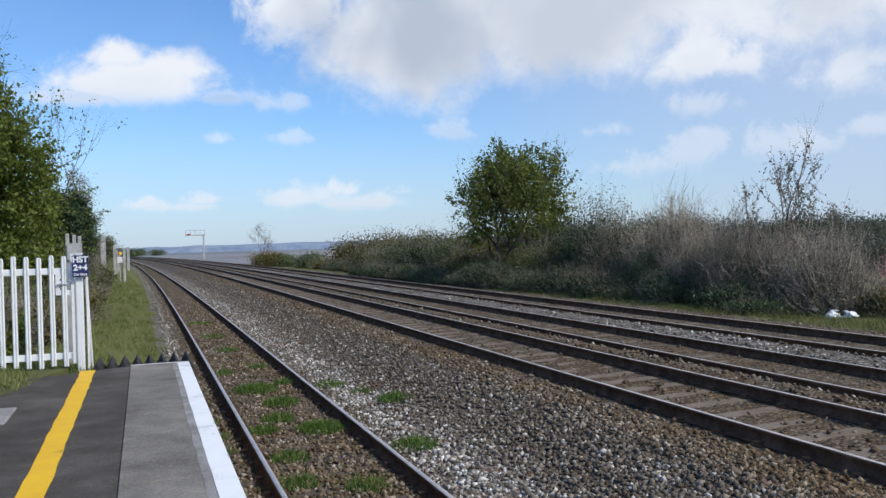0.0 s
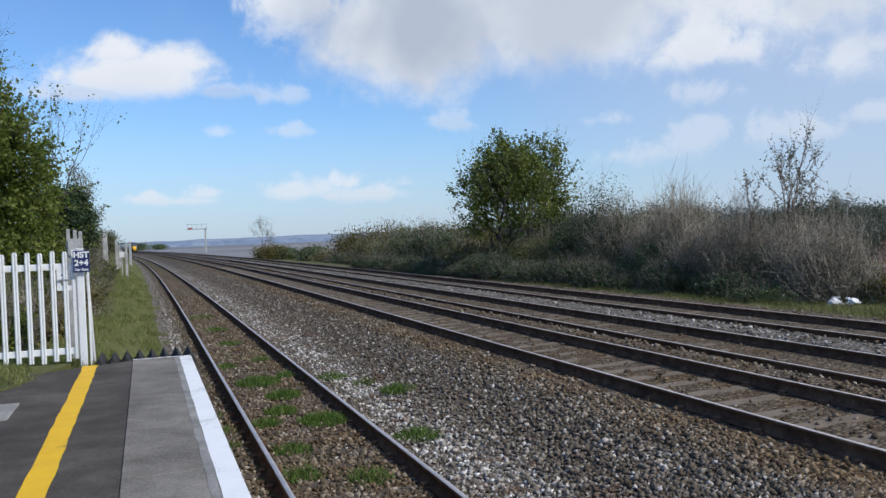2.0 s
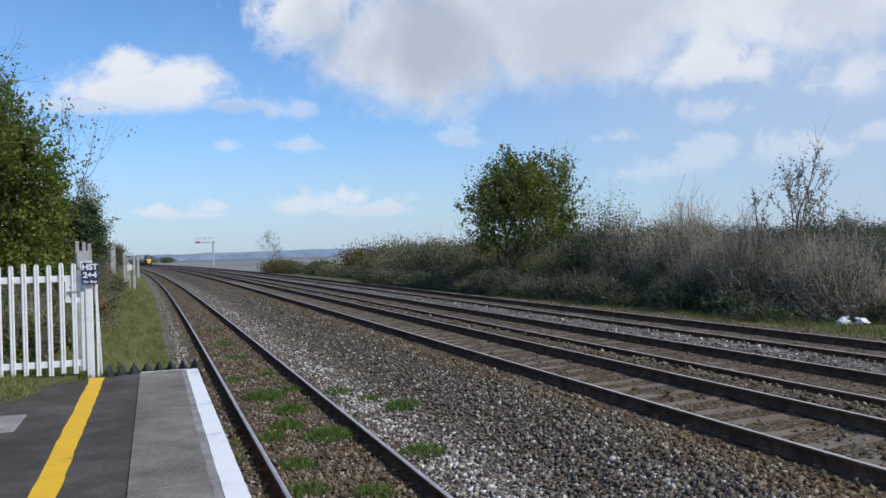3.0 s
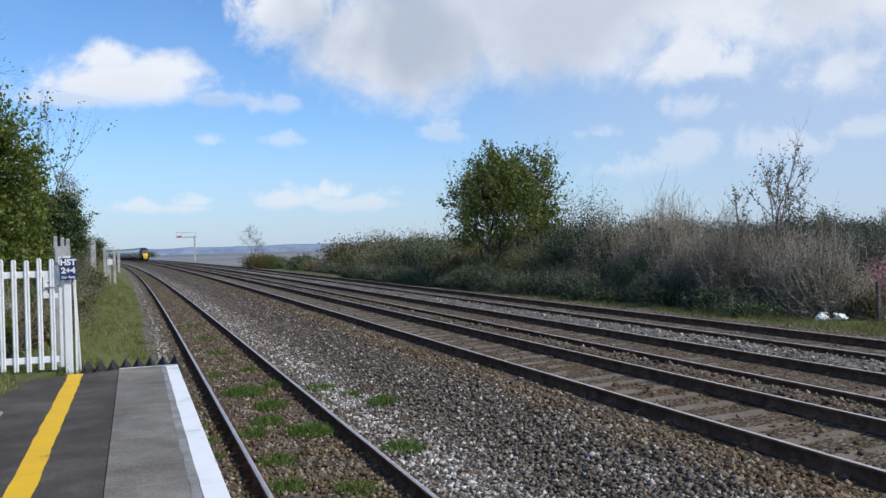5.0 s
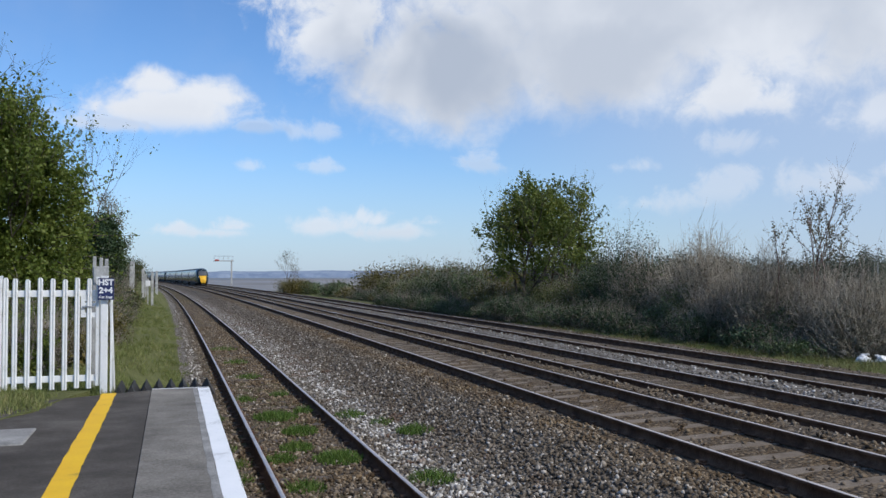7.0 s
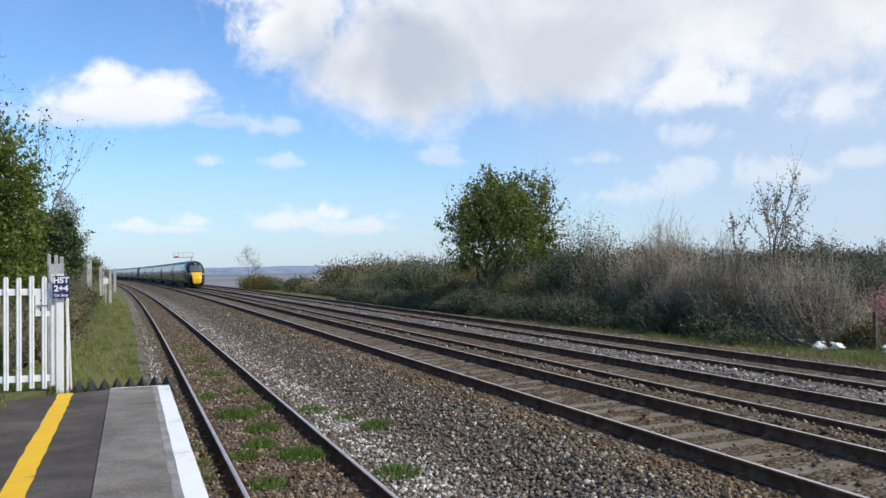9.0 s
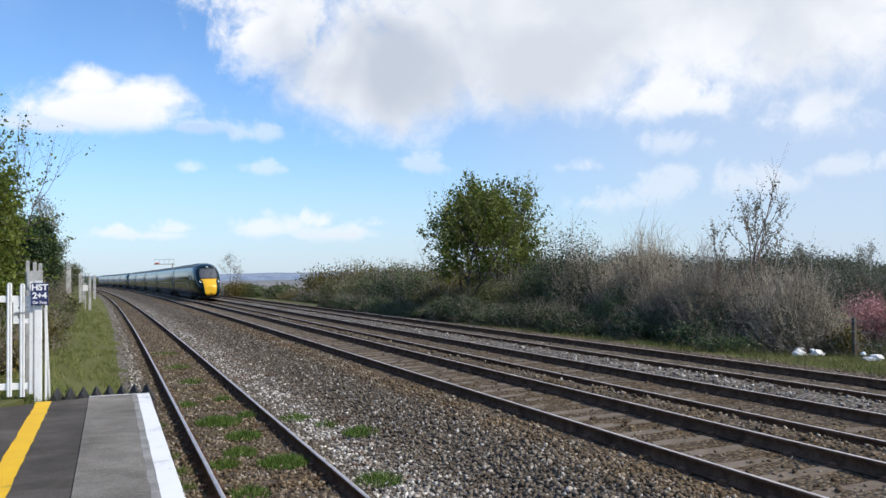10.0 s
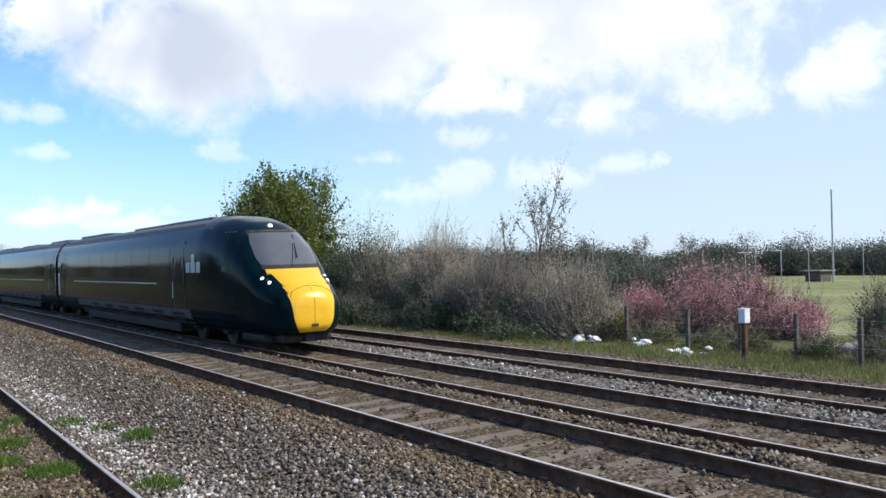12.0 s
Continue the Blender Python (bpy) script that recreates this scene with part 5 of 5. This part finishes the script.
# for livery lines, marks and handrails, and the painted glint at carriage ends
PALE_GREY = surface("pale_grey_livery_and_glint", [(0.3, (0.42, 0.45, 0.46)), (0.7, (0.55, 0.57, 0.58))], 5, 50, 0.4, relief=0.02)
COPPER = surface("copper_cheat_line", [(0.3, (0.16, 0.09, 0.06)), (0.7, (0.24, 0.14, 0.09))], 5, 50, 0.4, relief=0.02)


def make_lamp():
    mat = bpy.data.materials.new("lit_headlamp")
    mat.use_nodes = True
    g = Graph(mat.node_tree)
    glow = g.add("ShaderNodeEmission", Color=(0.92, 0.95, 1.0, 1), Strength=1.8)
    out = g.add("ShaderNodeOutputMaterial")
    g.put(out.inputs["Surface"], glow.outputs[0])
    return mat


HEADLAMP = make_lamp()
CAR_L, GAP = 25.4, 0.6

# front end, by distance behind the tip: half width, top, bottom, squareness
NOSE = [(0.0, 0.26, 1.22, 0.78, 2.1), (0.01, 0.40, 1.30, 0.68, 2.2), (0.03, 0.52, 1.38, 0.60, 2.3), (0.10, 0.66, 1.50, 0.51, 2.5), (0.25, 0.79, 1.62, 0.44, 2.7), (0.5, 0.90, 1.78, 0.39, 2.8), (0.8, 0.99, 1.94, 0.36, 2.8),
        (1.15, 1.07, 2.12, 0.34, 2.8), (1.5, 1.13, 2.46, 0.33, 2.8), (1.9, 1.18, 2.83, 0.33, 2.8), (2.3, 1.23, 3.10, 0.33, 2.8), (2.9, 1.29, 3.38, 0.33, 2.9), (3.8, 1.33, 3.58, 0.33, 3.0), (4.8, 1.355, 3.66, 0.33, 3.2), (5.8, 1.36, 3.64, 0.33, 3.3)]


def nose_at(d):
    ks = [n[0] for n in NOSE]
    return [float(np.interp(d, ks, [n[i] for n in NOSE])) for i in range(1, 5)]


def section(w, top, bottom, power, n):
    """Outline of the body at one station, from the bottom round and back."""
    zc, h = (top + bottom) / 2, (top - bottom) / 2
    pts = []
    for k in range(n):
        a = 2 * math.pi * k / n - math.pi / 2
        c, s = math.cos(a), math.sin(a)
        p = power if s > 0 else power * 1.7
        x = w * math.copysign(abs(c) ** (2 / p), c)
        z = zc + h * math.copysign(abs(s) ** (2 / p), s)
        # lower sides stay upright, the roof is rounder
        if s > 0:
            x *= 1 - 0.10 * s ** 2
        pts.append((x, z))
    return pts


def skin_depth(x, z):
    """How far behind the tip the front's skin lies at x, z."""
    lo, hi = 0.0, 5.8
    for _ in range(18):
        d = (lo + hi) / 2
        w, top, bot, p = nose_at(d)
        k = (z - (top + bot) / 2) / ((top - bot) / 2)
        p = p if k > 0 else p * 1.7
        solid = abs(k) < 1 and abs(x) < w * (1 - abs(k) ** p) ** (1 / p) * (1 - 0.10 * max(k, 0) ** 2)
        lo, hi = (lo, d) if solid else (d, hi)
    return hi


def nose_patch(zs, widths, rows, cols, front, out=0.006):
    """A panel on the front's skin, between two curved edges."""
    v, f = [], []
    for i, z in enumerate(np.linspace(zs[0], zs[-1], rows)):
        w = float(np.interp(z, zs, widths))
        for j, x in enumerate(np.linspace(-w, w, cols)):
            v.append((x, front + skin_depth(x, z) - out, z))
            if i and j:
                a = i * cols + j
                f.append((a - cols - 1, a - cols, a, a - 1))
    return array_mesh("patch", v, f)


def loft(stations, n):
    v, f = [], []
    for i, (y, prof) in enumerate(stations):
        v += [(x, y, z) for x, z in prof]
        if i:
            for k in range(n):
                a, b = (i - 1) * n + k, (i - 1) * n + (k + 1) % n
                f.append((a, a + n, b + n, b))
    return np.array(v), np.array(f)


def split_mesh(name, v, f, keep):
    f = f[keep]
    used, inv = np.unique(f, return_inverse=True)
    return array_mesh(name, v[used], inv.reshape(f.shape))


def side_x(z):
    """Half width of the plain body at height z."""
    best = section(1.36, 3.64, 0.33, 3.3, 400)
    zs = sorted((p[1], p[0]) for p in best if p[0] > 0)
    return float(np.interp(z, [p[0] for p in zs], [p[1] for p in zs]))




def one_side(y0, y1, zs, s, out=0.008):
    v, f = [], []
    for z in zs:
        x = s * (side_x(z) + out)
        v += [(x, y0, z), (x, y1, z)]
    for i in range(len(zs) - 1):
        q = (2 * i, 2 * i + 1, 2 * i + 3, 2 * i + 2)
        f.append(q if s > 0 else q[::-1])
    return array_mesh("panel", v, f)


def bogie(parent, y):
    b = part("bogie", box(box(box_bm(-1.0, -0.86, y - 1.7, y + 1.7, 0.38, 0.66, bevel=0.03), 0.86, 1.0, y - 1.7, y + 1.7, 0.38, 0.66, bevel=0.03), -0.9, 0.9, y - 0.3, y + 0.3, 0.45, 0.7, bevel=0.03), UNDER, parent)
    for dy in (-1.3, 1.3):
        for s in (-1, 1):
            bm = tube(bmesh.new(), (s * 0.69, y + dy, 0.42), (s * 0.82, y + dy, 0.42), 0.42, sides=28)
            tube(bm, (s * 0.82, y + dy, 0.42), (s * 0.86, y + dy, 0.42), 0.33, 0.12, sides=20)
            part("wheel", bm, WHEEL, b)
            bm = box_bm(s * 0.93 - 0.1, s * 0.93 + 0.1, y + dy - 0.16, y + dy + 0.16, 0.3, 0.56, bevel=0.03)
            part("axle_box", bm, UNDER, b)


def car(nose, label):
    """A 25 m vehicle whose front is at -y; with nose, it has a streamlined cab there."""
    half = CAR_L / 2
    t = thing("train_carriage", label, "train carriage", group="carriages of the train")
    n = 112
    if nose:
        ds = np.concatenate([[0, 0.012], np.arange(0.03, 2.6, 0.03), np.arange(2.6, 5.6, 0.25), [5.6, 6.0, 12, 18, CAR_L]])
        st = [(d - half, section(*nose_at(d), n)) for d in ds]
    else:
        st = [(-half, section(1.36, 3.64, 0.9, 3.3, n))] + [(d - half, section(1.36, 3.64, 0.33, 3.3, n)) for d in (0.02, 6, 12, 18, CAR_L)]
        st = st[1:]
    v, f = loft(st, n)
    c = v[f].mean(1)
    d = c[:, 1] + half
    ax, z = np.abs(c[:, 0]), c[:, 2]
    roof = (z > 3.28) & (d > (4.4 if nose else -1))
    if nose:
        bm = bmesh.new()
        bm.faces.new([bm.verts.new((x, -half, zz)) for x, zz in section(*nose_at(0), n)])
        part("nose_tip", bm, NOSE_YELLOW, t)
        part("nose_panel", nose_patch([0.47, 0.6, 0.8, 1.3, 1.9, 2.09], [0.36, 0.46, 0.54, 0.60, 0.74, 0.80], 44, 36, -half), NOSE_YELLOW, t, "yellow warning panel", smooth=True)
        part("windscreen_surround", nose_patch([2.085, 2.15, 2.4, 2.8, 3.05, 3.16], [0.80, 0.90, 0.94, 0.9, 0.8, 0.7], 24, 30, -half, 0.008), UNDER, t, "black windscreen surround", smooth=True)
        part("windscreen", nose_patch([2.19, 2.22, 2.4, 2.8, 3.03, 3.07], [0.74, 0.8, 0.85, 0.81, 0.72, 0.66], 24, 30, -half, 0.014), SCREEN_GLASS, t, "raked windscreen", smooth=True)
        rest = ~roof
    else:
        rest = ~roof
    part("body", split_mesh("body", v, f, rest), LIVERY, t, smooth=True)
    part("roof", split_mesh("roof", v, f, roof), TRAIN_ROOF, t, "dull grey ribbed roof", smooth=True)
    # flat ends
    for y in ((half,) if nose else (-half, half)):
        bm = bmesh.new()
        ring = [bm.verts.new((x, y, zz)) for x, zz in section(1.36, 3.64, 0.33, 3.3, n)]
        bm.faces.new(ring if y > 0 else ring[::-1])
        part("end_wall", bm, UNDER, t)
    # gangway between vehicles
    part("gangway", box_bm(-0.75, 0.75, half, half + GAP, 0.9, 3.1, bevel=0.03), UNDER, t)
    start = -half + (4.9 if nose else 1.6)
    stop = half - 1.6
    # window band, its single panes and pillars
    zs = [1.88, 2.1, 2.35, 2.6, 2.82]
    panes = 7 if nose else 9
    first = start + (2.6 if nose else 1.5)
    w = (stop - first - 0.7) / panes
    for s in (-1, 1):
        for i in range(panes):
            y0 = first + i * w
            part("window", one_side(y0 + 0.03, y0 + w - 0.03, zs, s, 0.006), CAR_GLASS, t)
    # doors with dark surrounds
    for s in (-1, 1):
        for y in ((start + 1.2, stop + 0.1) if nose else (start - 0.9, stop + 0.1)):
            door = part("door", one_side(y, y + 0.95, [0.95, 1.3, 1.7, 2.2, 2.7, 2.95], s, 0.010), LIVERY, t, "sliding passenger door")
            part("window", one_side(y + 0.22, y + 0.72, [1.6, 2.0, 2.5], s, 0.016), CAR_GLASS, door)
            for dy in (-0.04, 0.95):
                part("seal", one_side(y + dy - 0.04, y + dy + 0.06, [0.95, 1.7, 2.4, 2.95], s, 0.012), UNDER, door)
            part("handrail", box_bm(s * 1.385 - 0.01, s * 1.385 + 0.01, y + 1.02, y + 1.05, 1.25, 1.75), PALE_GREY, door)
    # pale line below the windows, copper line at the cab's brow
    for s in (-1, 1):
        part("stripe", one_side(start + (4.0 if nose else 1.6), stop - 2.0, [1.66, 1.70], s, 0.007), PALE_GREY, t, "thin pale line")
        part("skirt", one_side(-half + (5.6 if nose else 4.3), half - 4.3, [0.40, 0.5, 0.7, 0.93], s, 0.010), SKIRT, t, "dusty grey underframe skirt")
        for k in range(6):
            y = -half + (6.2 if nose else 4.8) + k * 2.2
            if y < half - 5.5:
                part("vent", one_side(y, y + 1.2, [0.45, 0.6, 0.82], s, 0.016), UNDER, t)
        # sun's reflection on the carriage end, painted as a pale grey strip
        part("end_glint", one_side(half - (0.75 if nose else 0.3), half - 0.01, [1.0, 1.5, 2.5, 3.0], s, 0.006), PALE_GREY, t, "pale strip painted for the sun's reflection at the carriage end")
        if not nose:
            part("end_glint", one_side(-half + 0.01, -half + 0.10, [0.7, 1.5, 2.5, 3.0], s, 0.006), PALE_GREY, t)
    # roof pods
    for k, (y0, y1, x1, z1) in enumerate(((-half + (6.0 if nose else 1.5), -half + (10.5 if nose else 5.5), 0.5, 3.70), (-3.0, 2.0, 0.5, 3.69), (half - 6.5, half - 1.5, 0.55, 3.71))):
        part("roof_pod", box_bm(-x1, x1, y0, y1, 3.5, z1, bevel=0.05), TRAIN_ROOF, t)
    for s in (-1, 1):
        part("roof_rib", box_bm(s * 0.98 - 0.015, s * 0.98 + 0.015, -half + (5.2 if nose else 0.3), half - 0.3, 3.36, 3.46, bevel=0.006), TRAIN_ROOF, t)
    # near-black box stands for underfloor equipment and the shade beneath the body
    part("underframe", box_bm(-1.15, 1.15, -half + (7.2 if nose else 5.4), half - 5.4, 0.17, 0.45, bevel=0.04), UNDER, t)
    for y in (-half + (4.9 if nose else 3.0), half - 3.0):
        bogie(t, y)
    if nose:
        front = -half

        def on_nose(x, z):
            """Distance behind the tip of the skin at x, z."""
            return front + skin_depth(x, z)

        # twin headlamps each side
        for s in (-1, 1):
            cluster = part("lamp_cluster", tube(bmesh.new(), (s * 0.80, on_nose(s * 0.80, 1.80) + 0.02, 1.80), (s * 0.80, on_nose(s * 0.80, 1.80) + 0.3, 1.80), 0.05, sides=16), UNDER, t)
            for x, zz, r in ((0.87, 1.84, 0.06), (0.8, 1.73, 0.06)):
                y = on_nose(s * x, zz)
                bm = bmesh.new()
                bmesh.ops.create_uvsphere(bm, u_segments=16, v_segments=10, radius=r, matrix=Matrix.Translation((s * x, y + 0.045, zz)))
                part("headlamp", bm, HEADLAMP, cluster, "lit white headlamp", smooth=True)
        bm = bmesh.new()
        bmesh.ops.create_uvsphere(bm, u_segments=14, v_segments=8, radius=0.07, matrix=Matrix.Translation((0, on_nose(0, 3.25) + 0.03, 3.26)))
        part("marker_lamp", bm, HEADLAMP, t, "small lit lamp above the windscreen", smooth=True)
        # wiper
        bm = tube(bmesh.new(), (-0.05, on_nose(0, 2.16) - 0.03, 2.16), (0.28, on_nose(0.28, 2.75) - 0.03, 2.75), 0.014, sides=6)
        tube(bm, (0.18, on_nose(0.1, 2.35) - 0.04, 2.38), (0.42, on_nose(0.42, 2.98) - 0.02, 2.98), 0.02, sides=6)
        part("wiper", bm, UNDER, t)
        # coupler hatch seam and towing eye
        bm = bmesh.new()
        last = None
        for k in range(19):
            a = math.pi * k / 18
            x, zz = 0.57 * math.cos(a), 1.38 + 0.26 * math.sin(a)
            p = (x, on_nose(x, zz) - 0.004, zz)
            if last:
                tube(bm, last, p, 0.008, sides=5)
            last = p
        part("hatch_seam", bm, UNDER, t)
        bm, last = bmesh.new(), None
        for zz in np.linspace(0.52, 1.62, 12):
            p = (0.0, on_nose(0.0, zz) - 0.004, zz)
            if last:
                tube(bm, last, p, 0.007, sides=5)
            last = p
        part("hatch_seam", bm, UNDER, t)
        part("towing_eye", box_bm(-0.09, 0.09, front - 0.02, front + 0.1, 0.62, 0.69, bevel=0.01), UNDER, t)
        # obstacle deflector below the nose
        bm = bmesh.new()
        box(bm, -0.72, 0.72, front + 0.5, front + 1.5, 0.2, 0.42, bevel=0.08)
        box(bm, -0.95, 0.95, front + 1.0, front + 2.6, 0.18, 0.42, bevel=0.08)
        box(bm, -0.12, 0.12, front + 0.3, front + 0.7, 0.22, 0.42, bevel=0.03)
        part("deflector", bm, UNDER, t)
        # cab side windows and brow line
        for s in (-1, 1):
            vv, ff = [], []
            for i, dd in enumerate(np.linspace(2.55, 4.0, 10)):
                w, top, bot, p = nose_at(dd)
                zc, h = (top + bot) / 2, (top - bot) / 2
                for zz in (2.05, 2.35, 2.65, 2.92):
                    zz = min(zz, 2.3 + (dd - 2.6) * 0.9) if zz > 2.4 else zz
                    k = (zz - zc) / h
                    vv.append((s * (w * (1 - abs(k) ** p) ** (1 / p) * (1 - 0.1 * max(k, 0) ** 2) + 0.008), front + dd, zz))
                if i:
                    for k in range(3):
                        q = ((i - 1) * 4 + k, i * 4 + k, i * 4 + k + 1, (i - 1) * 4 + k + 1)
                        ff.append(q if s > 0 else q[::-1])
            part("cab_window", array_mesh("cab_window", vv, ff), CAR_GLASS, t, smooth=True)
            # operator's mark as plain pale bars
            for k, (y0, y1, z0, z1) in enumerate(((4.55, 4.9, 2.03, 2.33), (4.98, 5.4, 2.03, 2.33), (5.48, 5.83, 2.03, 2.33), (5.04, 5.34, 2.33, 2.56))):
                part("livery_mark", one_side(front + y0, front + y1, [z0, (z0 + z1) / 2, z1], s, 0.014), PALE_GREY, t, "pale grey mark")
        bm, last = bmesh.new(), None
        for k in range(25):
            a = math.pi * (k / 24)
            dd = 2.75 + 1.0 * (abs(math.cos(a)) ** 2) * 1.2
            w, top, bot, p = nose_at(dd)
            zc, h = (top + bot) / 2, (top - bot) / 2
            zz = 3.12 if abs(math.cos(a)) > 0.35 else 3.12 + 0.0
            kx = (zz - zc) / h
            x = math.copysign(w * max(0, 1 - abs(kx) ** p) ** (1 / p) * (1 - 0.1 * kx ** 2), math.cos(a)) if abs(math.cos(a)) > 0.35 else math.cos(a) / 0.35 * 0.8
            y = on_nose(x, zz) if abs(math.cos(a)) <= 0.35 else front + dd
            last = (x, y, zz) if last is None else last
            if (Vector((x, y, zz)) - Vector(last)).length > 0.01:
                tube(bm, last, (x, y, zz), 0.012, sides=5)
            last = (x, y, zz)
        part("brow_line", bm, COPPER, t, "thin copper line over the windscreen")
    return t


SPEED, NOSE_END = 33.75, 19.9       # metres a second, where the nose stands at 12 s
CARS = []


def build_train():
    lead = car(True, "dark green cab carriage with yellow nose and lit lamps")
    mid = car(False, "dark green express carriage with tinted windows")
    order = "NMMMRNMMMR"
    for i, kind in enumerate(order):
        if i == 0:
            ob = lead
        elif i == 1:
            ob = mid
        elif kind == "M":
            ob = copy_thing(mid, Matrix())
        else:
            ob = copy_thing(lead, Matrix())
            tagged(ob, "dark green express cab carriage coupled within the train")
        CARS.append((ob, i, kind == "R"))


def motions():
    x0, x1, z0, z1 = LINES["far"]
    tilt = math.degrees(math.atan2(z1 - z0, x1 - x0))
    for ob, i, turned in CARS:
        rows = []
        for t in np.arange(0, 12.01, 1.0):
            y = NOSE_END + SPEED * (12.0 - t) + (CAR_L + GAP) * i + CAR_L / 2
            yaw = math.degrees(math.atan2(float(bend(y - 9)) - float(bend(y + 9)), 18.0))
            m = pose((x0 + x1) / 2 + float(bend(y)), y, (z0 + z1) / 2, 0, -tilt, yaw)
            if turned:
                m = m @ pose(0, 0, 0, 0, 0, 180)
            rows.append((float(t), m))
        walk(ob, rows)


# ---------------------------------------------------------------- loose stones
def build_stones():
    """Ballast that lies loose, thickest near the platform."""
    rng = np.random.default_rng(17)
    n = 105000
    y = 5.5 + 95 * rng.uniform(0, 1, n) ** 2.8
    u = np.where(rng.uniform(0, 1, n) < 0.72, rng.uniform(0.5, 5.95, n), rng.uniform(0.4, 17.0, n))
    clear = np.ones(n, bool)
    for x0, x1, _, _ in LINES.values():
        clear &= (np.abs(u - x0) > 0.11) & (np.abs(u - x1) > 0.11)
    # few stones on the sleepers' middles of the running lines
    bed = ((u > 5.7) & (u < 8.05)) | ((u > 8.6) & (u < 10.8)) | ((u > 11.9) & (u < 14.1)) | ((u > 0.9) & (u < 3.0))
    clear &= ~bed | (rng.uniform(0, 1, n) < np.where(u < 3, 0.8, 0.2))
    y, u = y[clear], u[clear]
    n = len(y)
    r = rng.uniform(0.018, 0.042, n) * (1 + 0.25 * (rng.uniform(0, 1, n) > 0.93))
    r = np.where((u > 7.9) & (u < 8.8) | (u > 10.7) & (u < 12.0), r * 1.2, r)
    r = r * np.clip(1.25 - y / 130, 0.5, 1.0)
    z = ground_height(u, y) + r * rng.uniform(0.0, 0.55, n)
    base = np.array([(1, 0, 0), (-1, 0, 0), (0, 1, 0), (0, -1, 0), (0, 0, 1), (0, 0, -1)], float)
    tri = np.array([(0, 2, 4), (2, 1, 4), (1, 3, 4), (3, 0, 4), (2, 0, 5), (1, 2, 5), (3, 1, 5), (0, 3, 5)])
    v = base[None] * rng.uniform(0.65, 1.3, (n, 6, 1)) + rng.normal(0, 0.22, (n, 6, 3))
    a = rng.uniform(0, 6.283, n)
    b = rng.normal(0, 0.6, n)
    ca, sa, cb, sb = np.cos(a)[:, None], np.sin(a)[:, None], np.cos(b)[:, None], np.sin(b)[:, None]
    x_, y_, z_ = v[..., 0], v[..., 1], v[..., 2] * 0.8
    y_, z_ = y_ * cb - z_ * sb, y_ * sb + z_ * cb
    x_, y_ = x_ * ca - y_ * sa, x_ * sa + y_ * ca
    v = np.stack([x_, y_, z_], -1) * r[:, None, None] + np.stack([u + bend(y), y, z], -1)[:, None, :]
    f = (np.arange(n)[:, None, None] * 6 + tri[None]).reshape(-1, 3)
    ob = part("ballast_stones", array_mesh("ballast_stones", v.reshape(-1, 3), f, side=np.repeat(u, 6)), STONE)
    tagged(ob, "loose angular grey, brown and white ballast stones", "ballast", kind="stuff")


build_lines()
build_platform()
build_guard()
build_fence()
build_sign()
build_line_posts()
build_signal()
build_hedge()
build_trees()
build_wood()
build_yard()
build_grasses()
build_train()
build_stones()
motions()
